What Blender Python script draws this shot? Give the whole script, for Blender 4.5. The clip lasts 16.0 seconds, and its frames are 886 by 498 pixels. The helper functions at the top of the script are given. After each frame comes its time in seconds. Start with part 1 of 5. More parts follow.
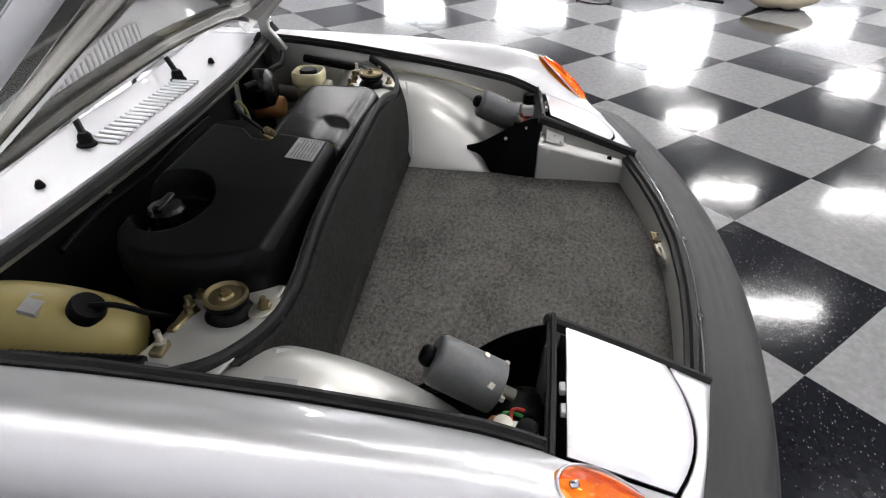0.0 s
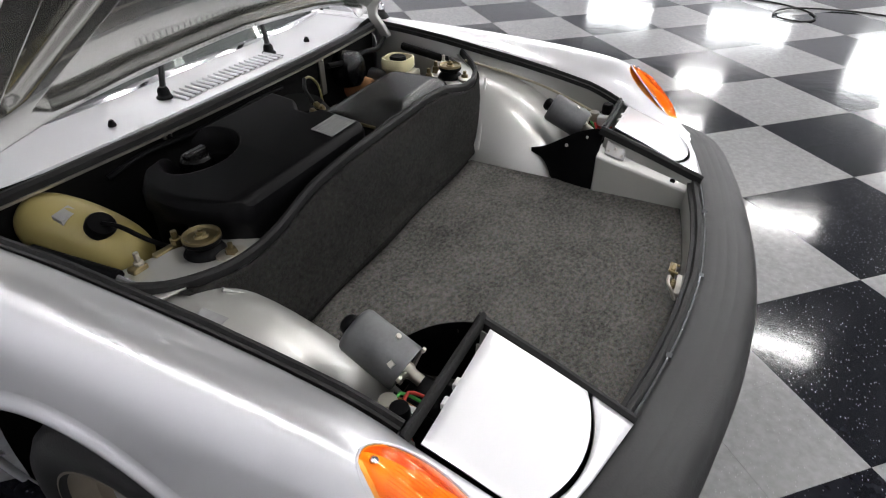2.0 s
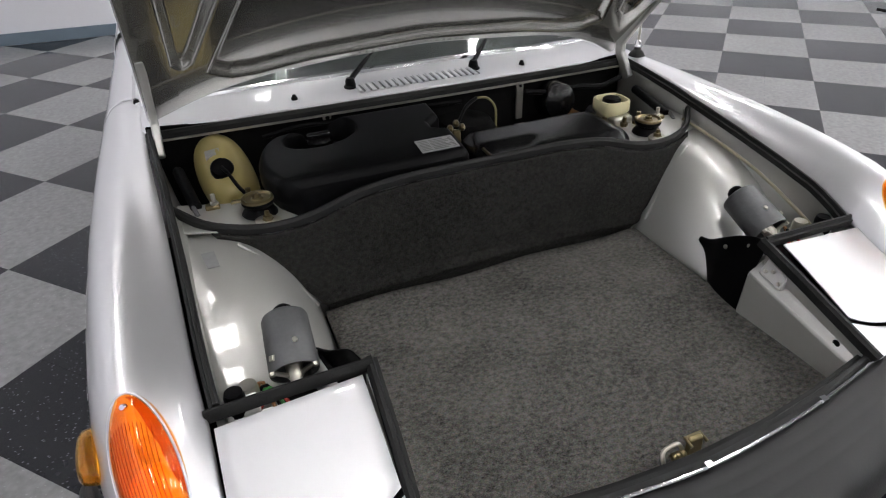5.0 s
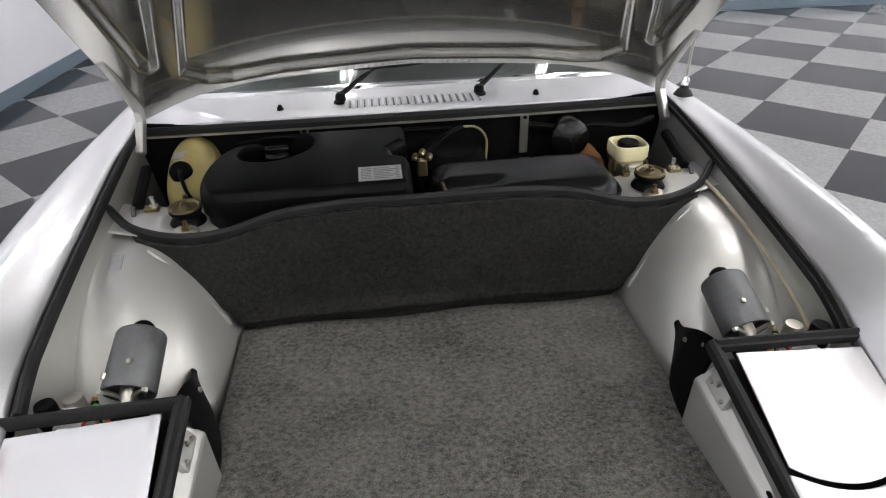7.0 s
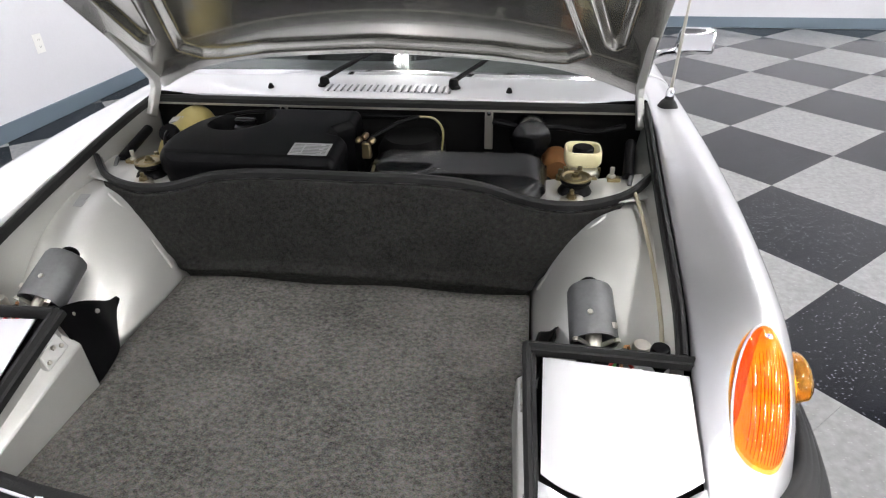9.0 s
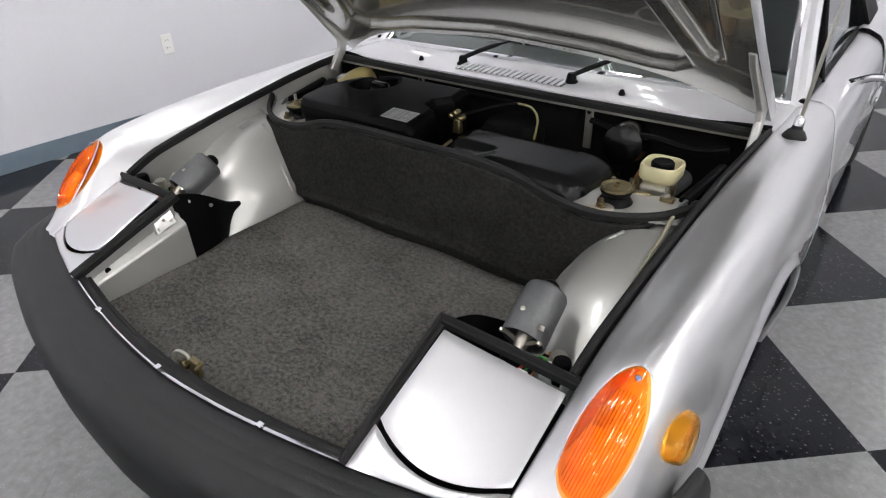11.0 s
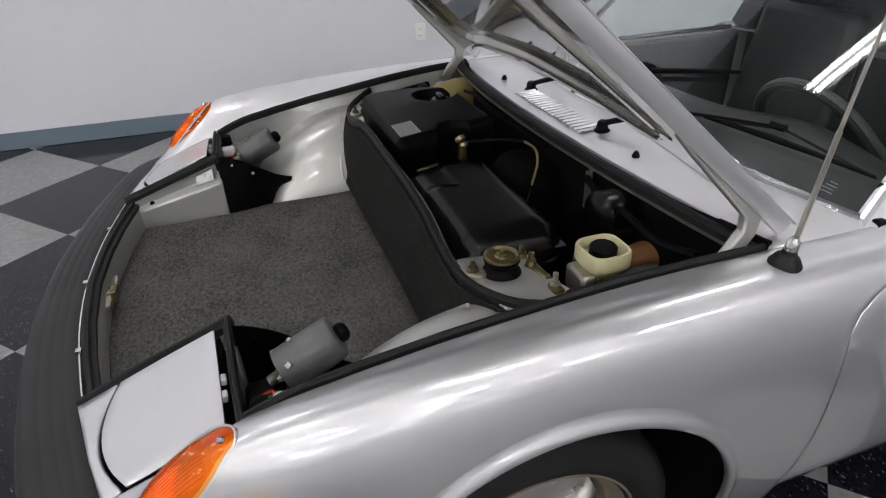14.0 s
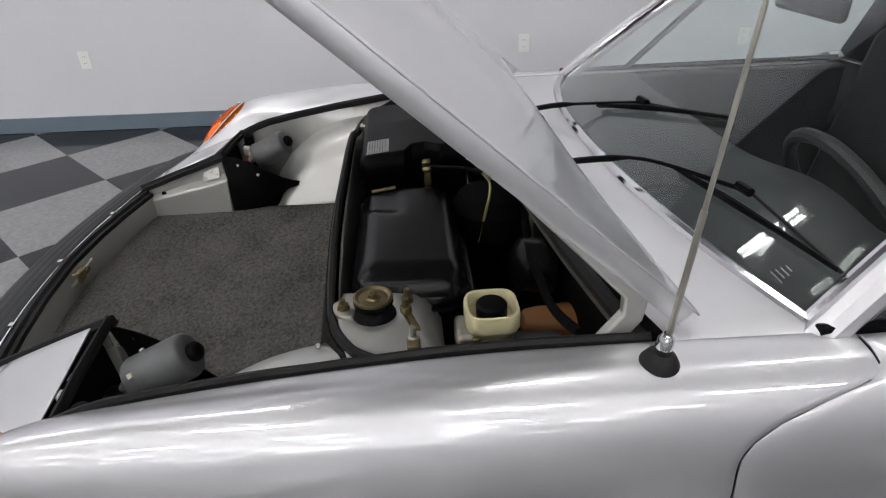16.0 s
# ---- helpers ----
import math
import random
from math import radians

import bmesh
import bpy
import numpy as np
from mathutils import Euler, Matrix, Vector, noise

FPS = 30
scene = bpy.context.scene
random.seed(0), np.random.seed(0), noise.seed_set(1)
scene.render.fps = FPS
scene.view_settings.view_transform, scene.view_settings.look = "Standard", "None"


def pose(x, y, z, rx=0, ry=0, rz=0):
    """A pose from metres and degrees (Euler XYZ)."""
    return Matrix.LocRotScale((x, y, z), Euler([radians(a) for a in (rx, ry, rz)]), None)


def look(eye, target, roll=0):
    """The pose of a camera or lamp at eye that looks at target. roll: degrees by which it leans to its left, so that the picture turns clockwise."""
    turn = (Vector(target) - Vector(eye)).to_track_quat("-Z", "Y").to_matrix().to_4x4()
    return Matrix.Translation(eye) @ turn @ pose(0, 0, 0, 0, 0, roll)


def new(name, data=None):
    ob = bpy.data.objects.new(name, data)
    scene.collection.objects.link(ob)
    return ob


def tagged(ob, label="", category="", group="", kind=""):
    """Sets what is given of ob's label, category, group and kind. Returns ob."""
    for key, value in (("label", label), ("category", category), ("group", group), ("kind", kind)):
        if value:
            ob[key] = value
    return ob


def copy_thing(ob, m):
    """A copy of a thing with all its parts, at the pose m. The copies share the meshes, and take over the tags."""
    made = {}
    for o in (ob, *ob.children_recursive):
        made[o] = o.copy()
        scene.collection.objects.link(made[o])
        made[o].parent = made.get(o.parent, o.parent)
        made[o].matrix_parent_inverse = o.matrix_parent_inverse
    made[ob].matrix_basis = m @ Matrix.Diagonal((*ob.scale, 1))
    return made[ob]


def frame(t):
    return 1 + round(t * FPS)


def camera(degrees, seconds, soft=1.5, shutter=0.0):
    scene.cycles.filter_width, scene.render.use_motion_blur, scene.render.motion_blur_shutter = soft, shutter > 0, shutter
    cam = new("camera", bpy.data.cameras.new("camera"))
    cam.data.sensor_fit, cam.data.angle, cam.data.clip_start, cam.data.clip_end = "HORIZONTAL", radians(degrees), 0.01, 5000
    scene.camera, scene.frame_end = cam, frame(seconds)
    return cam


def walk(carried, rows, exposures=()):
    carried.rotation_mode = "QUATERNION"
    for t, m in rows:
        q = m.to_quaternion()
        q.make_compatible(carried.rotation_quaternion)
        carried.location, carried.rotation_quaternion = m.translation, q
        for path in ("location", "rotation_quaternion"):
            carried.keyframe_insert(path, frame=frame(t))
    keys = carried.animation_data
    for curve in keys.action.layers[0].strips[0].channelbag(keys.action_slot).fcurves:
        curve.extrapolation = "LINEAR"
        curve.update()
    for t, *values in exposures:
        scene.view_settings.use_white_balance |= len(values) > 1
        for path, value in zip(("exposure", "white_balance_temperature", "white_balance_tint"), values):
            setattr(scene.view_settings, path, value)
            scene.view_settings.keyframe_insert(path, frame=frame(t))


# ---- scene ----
cam = camera(72.9, 16.0, soft=1.15)

PATH = [
    (0, (-1.147, 0.088, 1.3), (0.482, 0.286, 0.156), -0.2),
    (0.5, (-1.15, 0.006, 1.299), (0.454, 0.355, 0.157), -0.1),
    (1, (-1.147, -0.067, 1.301), (0.426, 0.395, 0.156), -0.3),
    (1.5, (-1.127, -0.157, 1.304), (0.407, 0.423, 0.159), -0.4),
    (2, (-1.089, -0.263, 1.305), (0.381, 0.463, 0.16), -0.6),
    (2.5, (-1.046, -0.371, 1.306), (0.34, 0.506, 0.161), -0.9),
    (3, (-0.99, -0.47, 1.31), (0.289, 0.57, 0.178), -1.0),
    (3.5, (-0.903, -0.565, 1.309), (0.228, 0.661, 0.206), -1.2),
    (4, (-0.788, -0.652, 1.311), (0.156, 0.735, 0.223), -1.4),
    (4.2, (-0.739, -0.682, 1.316), (0.129, 0.753, 0.225), -1.6),
    (6.5, (-0.226, -0.679, 1.302), (0.077, 0.996, 0.251), -1.3),
    (7, (-0.093, -0.666, 1.299), (0.092, 1.027, 0.249), -1.6),
    (7.5, (0.04, -0.661, 1.297), (0.179, 1.035, 0.247), -1.7),
    (8, (0.165, -0.688, 1.293), (0.268, 1.014, 0.249), -1.5),
    (8.5, (0.272, -0.708, 1.293), (0.235, 0.994, 0.244), -1.7),
    (9, (0.385, -0.732, 1.286), (0.135, 0.959, 0.248), -1.3),
    (9.5, (0.519, -0.73, 1.289), (0.034, 0.905, 0.246), -1.7),
    (10, (0.65, -0.721, 1.284), (-0.051, 0.839, 0.246), -1.3),
    (10.2, (0.704, -0.711, 1.285), (-0.067, 0.813, 0.245), -1.5),
    (12.3, (1.185, -0.355, 1.312), (-0.203, 0.622, 0.254), -1.6),
    (12.5, (1.219, -0.304, 1.311), (-0.201, 0.63, 0.256), -1.7),
    (13, (1.283, -0.163, 1.309), (-0.219, 0.644, 0.263), -1.8),
    (13.5, (1.318, -0.028, 1.307), (-0.251, 0.66, 0.276), -1.8),
    (14, (1.337, 0.096, 1.305), (-0.288, 0.648, 0.277), -1.7),
    (14.5, (1.347, 0.215, 1.304), (-0.325, 0.615, 0.283), -1.8),
    (15, (1.349, 0.335, 1.303), (-0.349, 0.62, 0.285), -1.7),
    (15.5, (1.351, 0.456, 1.298), (-0.373, 0.642, 0.302), -1.9),
    (16, (1.328, 0.566, 1.301), (-0.4, 0.66, 0.299), -2.0),
]
walk(cam, [(t, look(eye, target, roll)) for t, eye, target, roll in PATH], [(0, 0.04), (2.5, 0.05), (4, -0.16), (6.5, -0.19), (7, 0.12), (8, 0.58), (9, 0.51), (9.5, 0.41), (10.2, 0.22), (12.5, -0.50), (13.5, -0.56), (16, -0.57)])

# ---------------------------------------------------------------- light
world = bpy.data.worlds.new("world")
scene.world = world
world.use_nodes = True
world.node_tree.nodes["Background"].inputs[0].default_value = (0.8, 0.85, 0.9, 1)
world.node_tree.nodes["Background"].inputs[1].default_value = 0.05


# ---------------------------------------------------------------- materials
def node_mat(name, base, rough=0.5, metal=0.0, coat=0.0, var=0.0, var_scale=8.0, bump=0.0, bump_scale=80.0,
             fine=0.0, fine_scale=120.0, dark=None, random=0.0, spec=0.5, rough_var=0.0, coat_rough=0.02, coat_ior=1.5):
    """A principled material with colour variation at two scales, bump and roughness variation."""
    m = bpy.data.materials.new(name)
    m.use_nodes = True
    nt = m.node_tree
    p = nt.nodes["Principled BSDF"]
    p.inputs["Base Color"].default_value = (*base, 1)
    p.inputs["Roughness"].default_value = rough
    p.inputs["Metallic"].default_value = metal
    p.inputs["Coat Weight"].default_value = coat
    p.inputs["Coat Roughness"].default_value = coat_rough
    p.inputs["Coat IOR"].default_value = coat_ior
    p.inputs["Specular IOR Level"].default_value = spec
    co = nt.nodes.new("ShaderNodeTexCoord")
    col = None
    if var or fine:
        n1 = nt.nodes.new("ShaderNodeTexNoise")
        n1.inputs["Scale"].default_value = var_scale
        n1.inputs["Detail"].default_value = 5
        nt.links.new(co.outputs["Object"], n1.inputs["Vector"])
        n2 = nt.nodes.new("ShaderNodeTexNoise")
        n2.inputs["Scale"].default_value = fine_scale
        n2.inputs["Detail"].default_value = 3
        nt.links.new(co.outputs["Object"], n2.inputs["Vector"])
        mix = nt.nodes.new("ShaderNodeMix")
        mix.data_type = "RGBA"
        d = dark or tuple(c * 0.5 for c in base)
        mix.inputs[6].default_value = (*d, 1)
        mix.inputs[7].default_value = (*base, 1)
        a = nt.nodes.new("ShaderNodeMath")
        a.operation = "MULTIPLY_ADD"
        a.inputs[1].default_value = var * 3
        a.inputs[2].default_value = 1 - var * 1.9
        nt.links.new(n1.outputs["Fac"], a.inputs[0])
        b = nt.nodes.new("ShaderNodeMath")
        b.operation = "MULTIPLY_ADD"
        b.inputs[1].default_value = fine * 4
        b.inputs[2].default_value = -fine * 2
        nt.links.new(n2.outputs["Fac"], b.inputs[0])
        s = nt.nodes.new("ShaderNodeMath")
        s.operation = "ADD"
        s.use_clamp = True
        nt.links.new(a.outputs[0], s.inputs[0])
        nt.links.new(b.outputs[0], s.inputs[1])
        nt.links.new(s.outputs[0], mix.inputs[0])
        col = mix.outputs[2]
        if rough_var:
            r = nt.nodes.new("ShaderNodeMath")
            r.operation = "MULTIPLY_ADD"
            r.inputs[1].default_value = rough_var
            r.inputs[2].default_value = rough - rough_var / 2
            nt.links.new(n1.outputs["Fac"], r.inputs[0])
            nt.links.new(r.outputs[0], p.inputs["Roughness"])
    if random and col:
        oi = nt.nodes.new("ShaderNodeObjectInfo")
        hs = nt.nodes.new("ShaderNodeHueSaturation")
        v = nt.nodes.new("ShaderNodeMath")
        v.operation = "MULTIPLY_ADD"
        v.inputs[1].default_value = random
        v.inputs[2].default_value = 1 - random / 2
        nt.links.new(oi.outputs["Random"], v.inputs[0])
        nt.links.new(v.outputs[0], hs.inputs["Value"])
        nt.links.new(col, hs.inputs["Color"])
        col = hs.outputs[0]
    if col:
        nt.links.new(col, p.inputs["Base Color"])
    if bump:
        nb = nt.nodes.new("ShaderNodeTexNoise")
        nb.inputs["Scale"].default_value = bump_scale
        nb.inputs["Detail"].default_value = 4
        nt.links.new(co.outputs["Object"], nb.inputs["Vector"])
        bm_ = nt.nodes.new("ShaderNodeBump")
        bm_.inputs["Strength"].default_value = bump
        bm_.inputs["Distance"].default_value = 0.004
        nt.links.new(nb.outputs["Fac"], bm_.inputs["Height"])
        nt.links.new(bm_.outputs[0], p.inputs["Normal"])
    return m


def glow_mat(name, colour, strength):
    m = bpy.data.materials.new(name)
    m.use_nodes = True
    p = m.node_tree.nodes["Principled BSDF"]
    p.inputs["Base Color"].default_value = (0.8, 0.8, 0.8, 1)
    p.inputs["Emission Color"].default_value = (*colour, 1)
    p.inputs["Emission Strength"].default_value = strength
    return m


def clear_mat(name, colour, rough=0.0, ior=1.45, trans=1.0):
    m = bpy.data.materials.new(name)
    m.use_nodes = True
    p = m.node_tree.nodes["Principled BSDF"]
    p.inputs["Base Color"].default_value = (*colour, 1)
    p.inputs["Roughness"].default_value = rough
    p.inputs["Transmission Weight"].default_value = trans
    p.inputs["IOR"].default_value = ior
    return m


SILVER = node_mat("silver_paint", (0.67, 0.67, 0.685), 0.43, 0.84, 1.0, var=0.05, var_scale=3, fine=0.06, fine_scale=900, rough_var=0.04, coat_rough=0.02, coat_ior=1.7)
SILVER_IN = node_mat("silver_inner_paint", (0.50, 0.50, 0.475), 0.42, 0.68, 0.35, var=0.10, var_scale=6, fine=0.06, fine_scale=300, dark=(0.39, 0.37, 0.32), rough_var=0.08, coat_rough=0.03, coat_ior=1.75)
HOOD_IN = node_mat("hood_underside_paint", (0.45, 0.44, 0.405), 0.24, 0.78, 1.0, var=0.1, var_scale=4, fine=0.05, fine_scale=300, coat_rough=0.02, coat_ior=1.6)
BLACK = node_mat("black_plastic", (0.003, 0.003, 0.0034), 0.42, var=0.2, var_scale=6, bump=0.08, bump_scale=300, rough_var=0.15, spec=0.06)
GLOSSB = node_mat("black_gloss_paint", (0.003, 0.003, 0.0034), 0.24, var=0.2, var_scale=5, rough_var=0.1, spec=0.22)
RUBBER = node_mat("black_rubber", (0.013, 0.013, 0.013), 0.6, var=0.25, var_scale=20, bump=0.2, bump_scale=200, spec=0.2)
BUMPER = node_mat("dark_rubber_bumper", (0.013, 0.013, 0.0138), 0.52, var=0.3, var_scale=7, bump=0.12, bump_scale=250, fine=0.1, fine_scale=60, rough_var=0.25, spec=0.32)
# near-black that puts the shade of recesses, gaps and holes into the colour
DARK = node_mat("recess_shade", (0.003, 0.003, 0.003), 0.9, var=0.2, spec=0.1)


def carpet_mat(name, dark, light):
    """Looped carpet: flecks at two sizes over a soft pile."""
    m = bpy.data.materials.new(name)
    m.use_nodes = True
    nt = m.node_tree
    p = nt.nodes["Principled BSDF"]
    p.inputs["Roughness"].default_value = 0.95
    p.inputs["Specular IOR Level"].default_value = 0.1
    co = nt.nodes.new("ShaderNodeTexCoord")
    ns = []
    mp = nt.nodes.new("ShaderNodeMapping")
    mp.inputs["Rotation"].default_value = (0, 0, 0.2)
    mp.inputs["Scale"].default_value = (0.85, 1.10, 1)
    nt.links.new(co.outputs["Object"], mp.inputs[0])
    for scale, detail in ((120, 5), (430, 3), (9, 4)):
        n = nt.nodes.new("ShaderNodeTexNoise")
        n.inputs["Scale"].default_value = scale
        n.inputs["Detail"].default_value = detail
        nt.links.new(mp.outputs[0], n.inputs["Vector"])
        ns.append(n)
    a = nt.nodes.new("ShaderNodeMath")
    a.operation = "ADD"
    nt.links.new(ns[0].outputs["Fac"], a.inputs[0])
    nt.links.new(ns[1].outputs["Fac"], a.inputs[1])
    b = nt.nodes.new("ShaderNodeMath")
    b.operation = "MULTIPLY_ADD"
    b.inputs[1].default_value = 0.5
    nt.links.new(ns[2].outputs["Fac"], b.inputs[0])
    nt.links.new(a.outputs[0], b.inputs[2])
    ramp = nt.nodes.new("ShaderNodeValToRGB")
    half = nt.nodes.new("ShaderNodeMath")
    half.operation = "MULTIPLY"
    half.inputs[1].default_value = 0.5
    nt.links.new(b.outputs[0], half.inputs[0])
    ramp.color_ramp.elements[0].position, ramp.color_ramp.elements[0].color = 0.44, (*dark, 1)
    ramp.color_ramp.elements[1].position, ramp.color_ramp.elements[1].color = 0.86, (*light, 1)
    nt.links.new(half.outputs[0], ramp.inputs[0])
    tint = nt.nodes.new("ShaderNodeTexNoise")
    tint.inputs["Scale"].default_value = 260
    nt.links.new(mp.outputs[0], tint.inputs["Vector"])
    soft = nt.nodes.new("ShaderNodeMix")
    soft.data_type = "RGBA"
    soft.blend_type = "SOFT_LIGHT"
    soft.inputs[0].default_value = 0.35
    nt.links.new(ramp.outputs[0], soft.inputs[6])
    nt.links.new(tint.outputs["Color"], soft.inputs[7])
    nt.links.new(soft.outputs[2], p.inputs["Base Color"])
    bp = nt.nodes.new("ShaderNodeBump")
    bp.inputs["Strength"].default_value = 0.6
    bp.inputs["Distance"].default_value = 0.0025
    nt.links.new(a.outputs[0], bp.inputs["Height"])
    nt.links.new(bp.outputs[0], p.inputs["Normal"])
    return m


CARPET = carpet_mat("grey_carpet", (0.018, 0.0176, 0.0165), (0.165, 0.158, 0.145))
# same carpet on the upright bulkhead, its shade put into a darker colour
CARPET_SHADE = carpet_mat("shaded_carpet", (0.004, 0.0039, 0.0037), (0.030, 0.0293, 0.0273))
CHROME = node_mat("chrome", (0.75, 0.75, 0.76), 0.12, 1.0, var=0.1, var_scale=12)
STEEL = node_mat("zinc_steel", (0.5, 0.48, 0.42), 0.35, 0.9, var=0.2, var_scale=30, rough_var=0.2)
BRASS = node_mat("yellow_zinc", (0.21, 0.17, 0.09), 0.35, 0.9, var=0.25, var_scale=40, rough_var=0.2)
MOTOR = node_mat("grey_motor_casing", (0.115, 0.117, 0.119), 0.5, 0.4, var=0.32, var_scale=26, fine=0.14, fine_scale=160, bump=0.12)
ALLOY = node_mat("alloy_wheel", (0.42, 0.41, 0.39), 0.35, 0.7, var=0.25, var_scale=15, rough_var=0.15)
RIM = node_mat("weathered_rim", (0.24, 0.205, 0.155), 0.42, 0.55, var=0.4, var_scale=9, dark=(0.10, 0.075, 0.045), rough_var=0.2)
CREAM = node_mat("cream_plastic", (0.72, 0.66, 0.40), 0.4, var=0.12, var_scale=25, coat=0.1)
YELLOW = node_mat("yellowed_plastic", (0.34, 0.28, 0.10), 0.42, var=0.3, var_scale=8, dark=(0.17, 0.13, 0.04))
LABEL = node_mat("silver_label", (0.36, 0.36, 0.36), 0.4, 0.3, var=0.3, var_scale=60)
INK = node_mat("dark_ink", (0.16, 0.16, 0.16), 0.6)
ORANGEP = node_mat("orange_brown_part", (0.36, 0.165, 0.06), 0.6, var=0.2, var_scale=20)
RED = node_mat("red_wire", (0.5, 0.04, 0.03), 0.5)
GREEN = node_mat("green_wire", (0.05, 0.3, 0.06), 0.5)
WALL = node_mat("wall_paint", (0.66, 0.66, 0.695), 0.6, var=0.04, var_scale=1.2, fine=0.03, fine_scale=60, bump=0.06, bump_scale=120)
BASE = node_mat("baseboard_vinyl", (0.13, 0.17, 0.21), 0.45, var=0.1, var_scale=3)
CEIL = node_mat("ceiling_paint", (0.22, 0.22, 0.23), 0.8, var=0.05, var_scale=1)
CABIN = node_mat("black_vinyl", (0.009, 0.010, 0.010), 0.5, var=0.2, var_scale=10, bump=0.2, bump_scale=250)
WHITEP = node_mat("white_plastic", (0.8, 0.8, 0.78), 0.4, var=0.03)
BAG = node_mat("beige_canvas", (0.5, 0.44, 0.33), 0.9, var=0.15, var_scale=12, bump=0.4, bump_scale=60)
GLASS = clear_mat("windscreen_glass", (0.90, 0.96, 0.94), 0.0, 1.45)
AMBER = clear_mat("amber_lens", (1.0, 0.31, 0.015), 0.04, 1.45, 0.95)
AMBER2 = clear_mat("yellow_amber_lens", (1.0, 0.55, 0.05), 0.03, 1.45, 0.95)
# yellow that paints the reflected bright core of the turn signals
AMBER_CORE = node_mat("lens_bright_core", (0.85, 0.62, 0.16), 0.3, var=0.1, var_scale=30)
AMBER_BACK = node_mat("orange_lamp_housing", (0.38, 0.10, 0.02), 0.4, var=0.1, var_scale=30)
TUBE = glow_mat("lit_tube", (1.0, 0.985, 0.985), 60)
DAY = glow_mat("daylight_pane", (0.95, 0.98, 1.0), 14)


def tile_mat(name, base, chips, rough):
    m = bpy.data.materials.new(name)
    m.use_nodes = True
    nt = m.node_tree
    p = nt.nodes["Principled BSDF"]
    co = nt.nodes.new("ShaderNodeTexCoord")
    vo = nt.nodes.new("ShaderNodeTexVoronoi")
    vo.inputs["Scale"].default_value = 62
    no = nt.nodes.new("ShaderNodeTexNoise")
    no.inputs["Scale"].default_value = 45
    no.inputs["Detail"].default_value = 6
    mapn = nt.nodes.new("ShaderNodeMapping")
    mapn.inputs["Scale"].default_value = (1, 2.4, 1)
    geo = nt.nodes.new("ShaderNodeNewGeometry")
    nt.links.new(geo.outputs["Position"], mapn.inputs[0])
    nt.links.new(mapn.outputs[0], vo.inputs["Vector"])
    nt.links.new(geo.outputs["Position"], no.inputs["Vector"])
    r1 = nt.nodes.new("ShaderNodeValToRGB")
    r1.color_ramp.elements[0].position, r1.color_ramp.elements[0].color = 0.12, (1, 1, 1, 1)
    r1.color_ramp.elements[1].position, r1.color_ramp.elements[1].color = 0.24, (0, 0, 0, 1)
    nt.links.new(vo.outputs["Distance"], r1.inputs[0])
    pick = nt.nodes.new("ShaderNodeMath")
    pick.operation = "GREATER_THAN"
    pick.inputs[1].default_value = 0.52
    nt.links.new(vo.outputs["Color"], pick.inputs[0])
    mul = nt.nodes.new("ShaderNodeMath")
    mul.operation = "MULTIPLY"
    nt.links.new(r1.outputs[0], mul.inputs[0])
    nt.links.new(pick.outputs[0], mul.inputs[1])
    mix = nt.nodes.new("ShaderNodeMix")
    mix.data_type = "RGBA"
    mix.inputs[6].default_value = (*base, 1)
    mix.inputs[7].default_value = (*chips, 1)
    nt.links.new(mul.outputs[0], mix.inputs[0])
    hs = nt.nodes.new("ShaderNodeHueSaturation")
    v = nt.nodes.new("ShaderNodeMath")
    v.operation = "MULTIPLY_ADD"
    v.inputs[1].default_value = 0.7
    v.inputs[2].default_value = 0.65
    nt.links.new(no.outputs["Fac"], v.inputs[0])
    nt.links.new(v.outputs[0], hs.inputs["Value"])
    nt.links.new(mix.outputs[2], hs.inputs["Color"])
    nt.links.new(hs.outputs[0], p.inputs["Base Color"])
    p.inputs["Specular IOR Level"].default_value = 0.24
    rr = nt.nodes.new("ShaderNodeMath")
    rr.operation = "MULTIPLY_ADD"
    rr.inputs[1].default_value = 0.07
    rr.inputs[2].default_value = rough - 0.035
    nt.links.new(no.outputs["Fac"], rr.inputs[0])
    nt.links.new(rr.outputs[0], p.inputs["Roughness"])
    n3 = nt.nodes.new("ShaderNodeTexNoise")
    n3.inputs["Scale"].default_value = 14
    nt.links.new(geo.outputs["Position"], n3.inputs["Vector"])
    bp = nt.nodes.new("ShaderNodeBump")
    bp.inputs["Strength"].default_value = 0.035
    bp.inputs["Distance"].default_value = 0.01
    nt.links.new(n3.outputs["Fac"], bp.inputs["Height"])
    nt.links.new(bp.outputs[0], p.inputs["Normal"])
    return m


TILE_D = tile_mat("dark_vinyl_tile", (0.008, 0.0086, 0.0118), (0.20, 0.20, 0.22), 0.10)
TILE_G = tile_mat("grey_vinyl_tile", (0.215, 0.215, 0.217), (0.29, 0.29, 0.29), 0.10)


